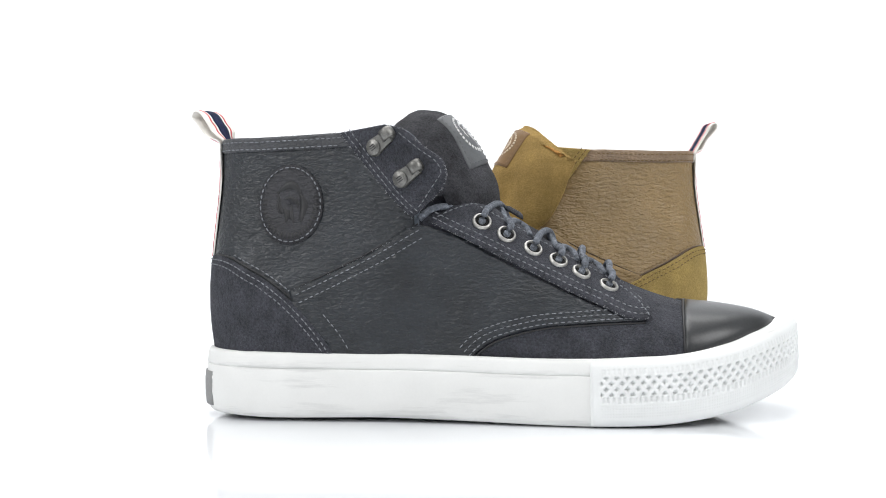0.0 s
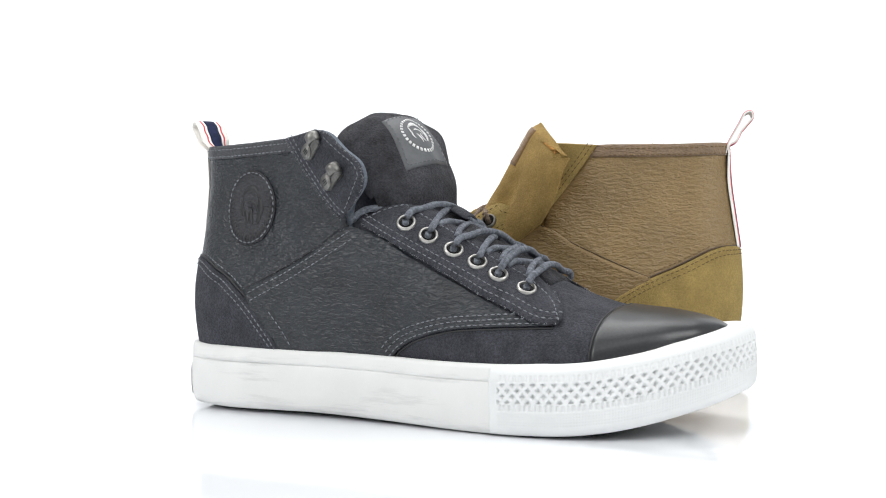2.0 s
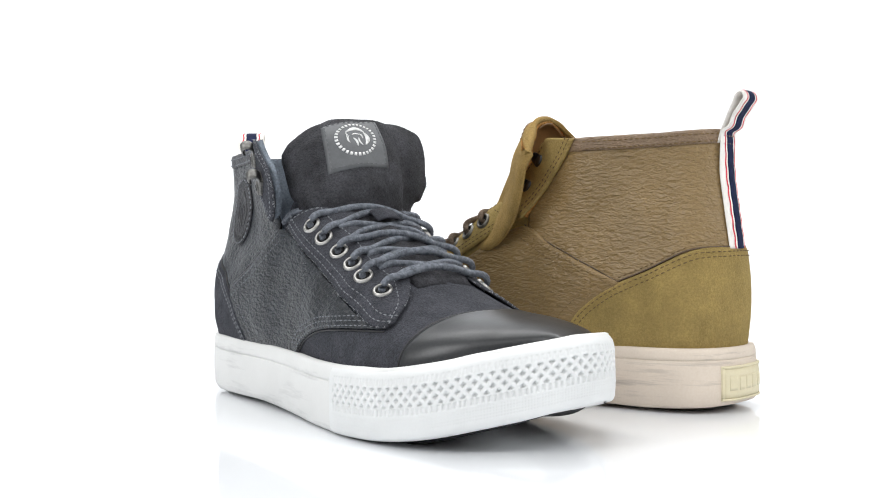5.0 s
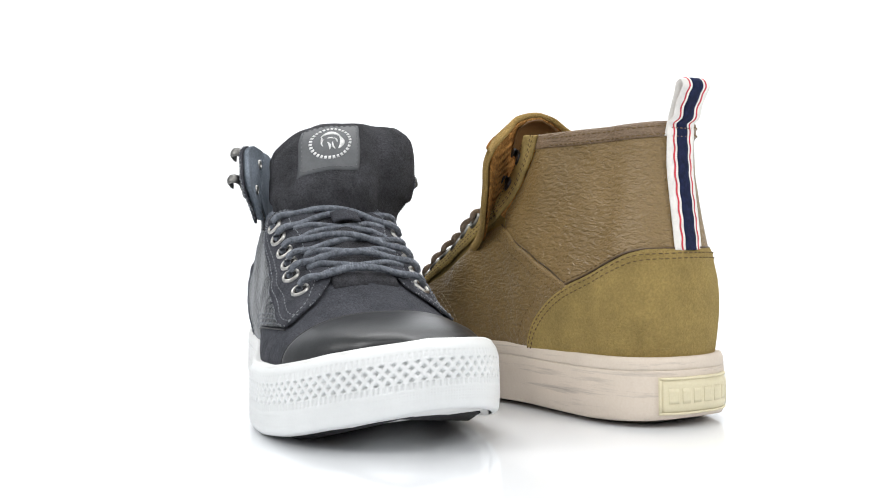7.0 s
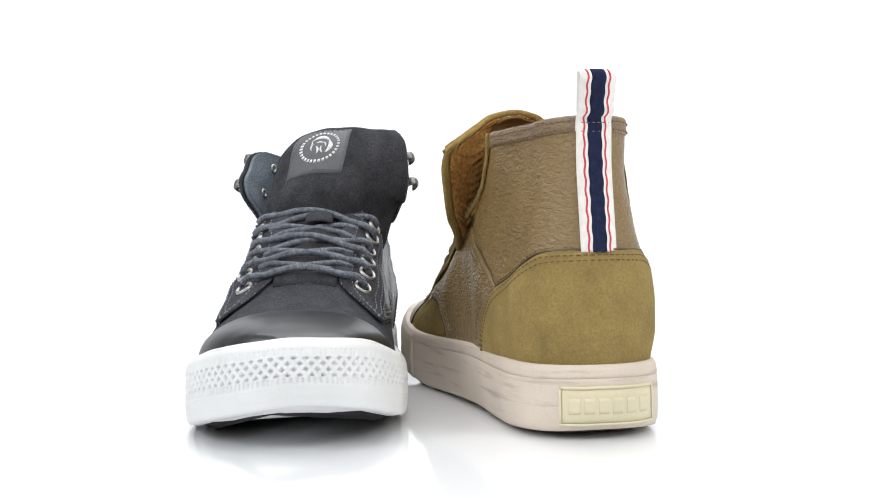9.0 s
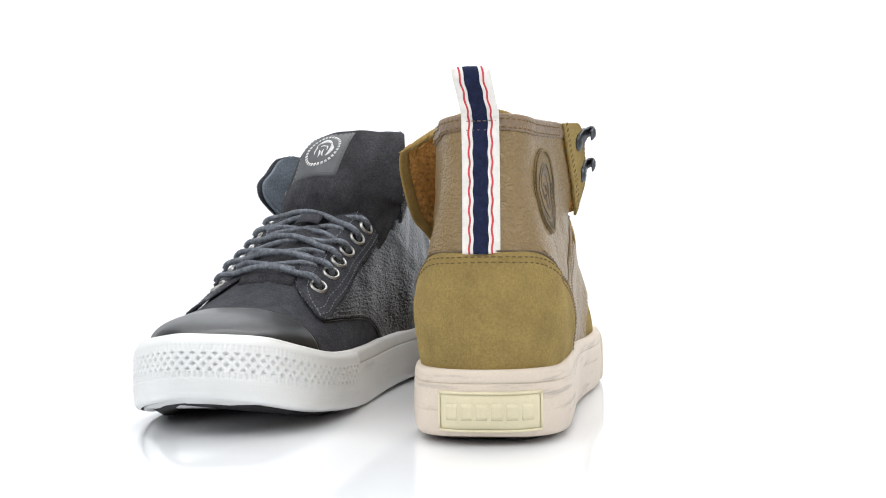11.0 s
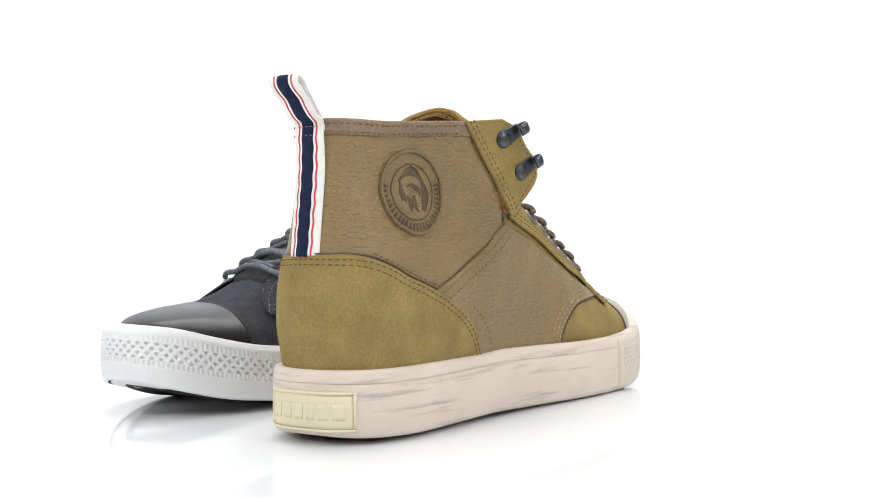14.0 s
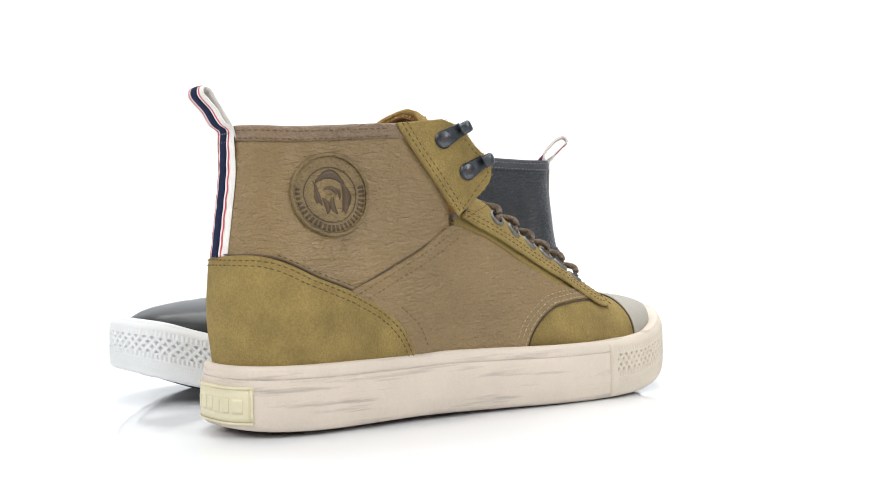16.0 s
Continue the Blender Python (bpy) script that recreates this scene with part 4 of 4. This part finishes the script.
def tongue_grid(mats, nv=60, nu=31):
    if mats is DARK:
        c = [(0.218, 0.0, 0.0685), (0.19, 0.0, 0.0840), (0.17, 0.001, 0.0950), (0.157, 0.004, 0.1030), (0.1535, 0.007, 0.121), (0.1445, 0.0088, 0.138), (0.1350, 0.009, 0.1505), (0.1260, 0.009, 0.1560), (0.1175, 0.009, 0.1573), (0.1105, 0.009, 0.1560)]
        hw = [0.016, 0.019, 0.026, 0.035, 0.0402, 0.0410, 0.0404, 0.0385, 0.0350, 0.0280]
    else:
        c = [(0.218, 0.0, 0.0685), (0.19, 0.0, 0.0840), (0.17, 0.0, 0.0950), (0.157, 0.001, 0.105), (0.1480, 0.003, 0.120), (0.1390, 0.004, 0.134), (0.1315, 0.005, 0.146), (0.1250, 0.005, 0.1558), (0.1210, 0.005, 0.1594), (0.1190, 0.005, 0.1608)]
        hw = [0.016, 0.019, 0.023, 0.028, 0.032, 0.0345, 0.0352, 0.0342, 0.0310, 0.0230]
    c = [(a, b, z + float(raised(a))) for a, b, z in c[:4]] + c[4:]
    k = np.linspace(0, 1, len(c))
    v = np.linspace(0, 1, nv)
    C = smooth(k, np.array(c), v)
    H = smooth(k, hw, v)
    T = np.gradient(C, axis=0)
    T /= np.linalg.norm(T, axis=1, keepdims=True)
    N = np.cross(T, [0, 1.0, 0])
    if N[:, 0].sum() < 0:
        N = -N
    u = np.linspace(-1, 1, nu)
    bend = smooth(k, [0.1, 0.2, 0.35, 0.5, 0.55, 0.5, 0.4, 0.3, 0.26, 0.25] if mats is DARK else [0.1, 0.2, 0.35, 0.5, 0.55, 0.5, 0.45, 0.45, 0.45, 0.4], v)
    # the inner edge: flatter on the dark shoe, wrapped round the flap on the tan one
    out, curl = (1.0, 0.6) if mats is DARK else (1.34, 2.15)
    broad, less = (1.02, 1.15) if mats is DARK else (1.0, 1.0)
    wide, close = np.full(nv, out), np.full(nv, curl)
    if mats is DARK:
        wide = smooth(k, [1, 1, 0.88, 0.93, 0.98, 0.99, 0.98, 0.97, 0.97, 0.97], v)
        close = smooth(k, [0.9, 0.9, 1.2, 1.5, 1.2, 0.7, 0.4, 0.3, 0.25, 0.2], v)
    U = np.where(u > 0, u * wide[:, None], u * broad)
    K = np.where(u > 0, close[:, None] * u ** 2, less * np.abs(u) ** (3.2 if mats is DARK else 2))
    g = C[:, None] + (H[:, None] * U)[..., None] * np.array([0, 1.0, 0]) - (bend[:, None] * H[:, None] * K)[..., None] * N[:, None]
    if mats is DARK:
        outer = np.clip(-u, 0, 1)[None] ** 2.5 * np.clip((v - 0.42) / 0.3, 0, 1)[:, None]
        g[..., 0] -= 0.012 * outer
        g[..., 2] -= 0.006 * outer
    if mats is TAN:
        g[..., 2] += 0.003 * np.clip(u, 0, 1)[None] ** 2 * np.clip((v - 0.6) / 0.4, 0, 1)[:, None]
        g[..., 2] -= 0.009 * np.clip(-u, 0, 1)[None] ** 1.5 * np.clip((v - 0.5) / 0.5, 0, 1)[:, None]
    return g, np.repeat(N[:, None], nu, 1)


def on_sheet(g, v, u):
    """Points of a grid at fractions v, u."""
    a, b = g.shape[:2]
    y, x = np.clip(v * (a - 1), 0, a - 1.001), np.clip(u * (b - 1), 0, b - 1.001)
    i, j = y.astype(int), x.astype(int)
    p, q = (y - i)[..., None], (x - j)[..., None]
    return g[i, j] * (1 - p) * (1 - q) + g[i + 1, j] * p * (1 - q) + g[i, j + 1] * (1 - p) * q + g[i + 1, j + 1] * p * q


def tongue(shoe, mats):
    g, _ = tongue_grid(mats)
    n = np.cross(np.gradient(g, axis=0), np.gradient(g, axis=1))
    n /= np.linalg.norm(n, axis=-1, keepdims=True)
    if n[20, 15, 0] < 0:
        n = -n
    rnd = np.array([[noise.noise((a * 0.12, b * 0.2, 3.0)) for b in range(g.shape[1])] for a in range(g.shape[0])])
    vv, uu = np.meshgrid(np.linspace(0, 1, g.shape[0]), np.linspace(0, 1, g.shape[1]), indexing="ij")
    fold = np.exp(-((uu - 0.74 + 0.35 * (vv - 0.5)) / 0.07) ** 2) * np.exp(-((vv - 0.46) / 0.13) ** 2)
    g = g + n * (rnd * (0.0016 if mats is DARK else 0.0010) - 0.005 * fold)[..., None]
    t = part("tongue", shell("tongue", g, 0.0032, mats["tongue"], -0.0016, n), shoe)
    part("tongue_lining", shell("tongue_lining", g[20:-1, 1:-1], 0.0012, mats["lining"], -0.003, n[20:-1, 1:-1]), t)
    if mats is TAN:
        V, U = np.meshgrid(np.linspace(0.62, 0.985, 14), np.linspace(0.2, 0.68, 14), indexing="ij")
        part("inner_label", shell("inner_label", on_sheet(g, V, U), 0.0008, mats["label"], -0.0040, on_sheet(n, V, U)), t, "brown leather patch on the tongue lining")
    # label with a plain ring and shapes
    V, U = np.meshgrid(np.linspace(0.495, 0.735, 20) + (0.08 if mats is TAN else 0.0), np.linspace(0.16, 0.55, 20) + (0.10 if mats is TAN else 0.0), indexing="ij")
    U = U + 0.05 * (V - 0.5) / 0.24
    lg, ln = on_sheet(g, V, U), on_sheet(n, V, U)
    lab = part("tongue_label", shell("tongue_label", lg, 0.0006, mats["label"], 0.0015, ln), t)
    def ring(r0, r1, a0, a1, name, na=40, nr=3):
        a = np.linspace(a0, a1, na)[:, None]
        r = np.linspace(r0, r1, nr)[None]
        uu, vv = 0.5 + r * np.cos(a), 0.52 + r * np.sin(a)
        part(name, shell(name, on_sheet(lg, vv, uu), 0.0002, mats["print"], 0.00215, on_sheet(ln, vv, uu)), lab)
    for k in range(30):
        ring(0.30, 0.35, k * 0.2094, k * 0.2094 + 0.13, "printed_bar", 4)
    def mark(u0, v0, u1, v1, bow, wide):
        k = np.linspace(0, 1, 9)[:, None]
        e = np.linspace(-1, 1, 3)[None]
        du, dv = u1 - u0, v1 - v0
        off = bow * 4 * k * (1 - k) + e * wide * (0.35 + 0.65 * np.sin(math.pi * k))
        uu, vv = 0.5 + u0 + du * k - dv / math.hypot(du, dv) * off, 0.52 + v0 + dv * k + du / math.hypot(du, dv) * off
        part("printed_shape", shell("printed_shape", on_sheet(lg, vv, uu), 0.0002, mats["print"], 0.00215, on_sheet(ln, vv, uu)), lab)
    for row in ((-0.16, 0.13, 0.16, 0.11, 0.08, 0.042), (0.15, 0.10, 0.13, -0.16, 0.05, 0.042), (-0.12, 0.05, -0.13, -0.10, -0.03, 0.014), (-0.07, 0.06, 0.05, 0.05, 0.02, 0.014),
                (-0.06, -0.02, -0.02, -0.18, 0.02, 0.020), (0.03, -0.02, 0.07, -0.17, -0.02, 0.016), (0.05, 0.07, 0.10, -0.04, 0.02, 0.014), (-0.17, 0.02, -0.17, 0.12, -0.02, 0.012)):
        mark(*row)
    path = np.concatenate([lg[1, 1:-1], lg[1:-1, -2], lg[-2, -2:0:-1], lg[-2:0:-1, 1]])
    pn = np.concatenate([ln[1, 1:-1], ln[1:-1, -2], ln[-2, -2:0:-1], ln[-2:0:-1, 1]])
    part("stitching", stitches("stitching", path + pn * 0.0022, pn, mats["label"]), lab)


def laces(shoe, mats):
    ends = {}
    for side in (-1, 1):
        for i, (x, z) in enumerate(EYELET_PLACES):
            z = z + float(raised(x))
            p, nn = seam([(x - 0.001, z), (x, z), (x + 0.001, z)], side, 0.0022, "vamp", 5)
            ends[side, i] = (p[2], nn[2])
    R = 0.00175

    def strand(i, j, high, cross=0.0):
        (p, n), (q, m) = ends[-1, i], ends[1, j]
        ahead = np.array([0.0022, 0, -0.0010])
        pts = [p - n * 0.003, p + n * 0.0022, p + n * 0.0042 + np.array([0, 0.0025, 0.0015]) + ahead * 0.2]
        for k in (0.2, 0.35, 0.5, 0.65, 0.8):
            w = p * (1 - k) + q * k
            arch = math.sin(math.pi * k)
            w[2] = w[2] + (float(ridge(w[0])) - w[2] + 0.0030 + high) * (arch ** 0.7) + cross * math.sin(2 * math.pi * k)
            w[0] += 0.002 * arch
            pts.append(w)
        pts += [q + m * 0.0042 + np.array([0, -0.0025, 0.0015]) + ahead * 0.2, q + m * 0.0022, q - m * 0.003]
        part("lace", tube(spline(pts, 48), R, mats["lace"], "lace"), shoe)

    for i, j, high, cross in ((0, 1, 0.0016, 0.0), (1, 0, -0.0008, 0.0), (2, 3, 0.0018, 0.0), (3, 2, -0.0008, 0.0), (4, 4, 0.0022, 0.0), (5, 5, 0.0018, 0.0)):
        strand(i, j, high, cross)
    # crossings that run under the eyestay
    for i, j in ((1, 2), (2, 1), (3, 4), (4, 3), (4, 5), (5, 4)):
        p, q = ends[-1, i][0], ends[1, j][0]
        pts = []
        for k in np.linspace(0.12, 0.74 if j == 5 else 0.88, 7):
            w = p * (1 - k) + q * k
            w[2] = float(ridge(w[0])) + 0.0020 - 0.012 * (k - 0.5) ** 2 - (0.002 if k in (0.12, 0.88) else 0)
            pts.append(w)
        part("lace", tube(spline(pts, 30), R * 0.95, mats["lace"], "lace"), shoe)
    # keeper tab on the tongue
    xs, ys = np.linspace(0.1600, 0.1685, 6), np.linspace(-0.0075, 0.0075, 8)
    g = np.array([[(x, y + 0.001, float(ridge(x)) + 0.0064 - 30 * y * y) for y in ys] for x in xs])
    part("lace_keeper", shell("lace_keeper", g, 0.0014, mats["suede"], 0.0), shoe)
    # lace end tucked behind the notch
    arc = [(0.118, -0.0345, 0.1005), (0.124, -0.0335, 0.1052), (0.133, -0.0315, 0.1065), (0.142, -0.029, 0.1045)]
    part("lace", tube(spline(arc, 24), R, mats["lace"], "lace"), shoe)


def sneaker(name, mats, form, label):
    FORM.update(form)
    shoe = tagged(new(name), label, "shoe", "pair of high-top shoes")
    shoe.empty_display_size = 0.05
    sole_parts(shoe, mats)
    upper_parts(shoe, mats)
    return shoe


dark_shoe = sneaker("high_top_shoe", DARK, DARK_FORM, "charcoal leather and suede high-top shoe with white rubber sole")
tan_shoe = sneaker("high_top_shoe", TAN, TAN_FORM, "tan suede and brown leather high-top shoe with worn cream sole")


def motions():
    for ob, x, y, heading in ((dark_shoe, -0.1310, -0.0575, -7.0), (tan_shoe, 0.1690, 0.0500, 185.2)):
        rows = []
        for i in range(33):
            t = i * 0.5
            rows.append((t, pose(0, 0, 0, 0, 0, -turned(t)) @ pose(x, y, 0, 0, 0, heading)))
        walk(ob, rows)


motions()
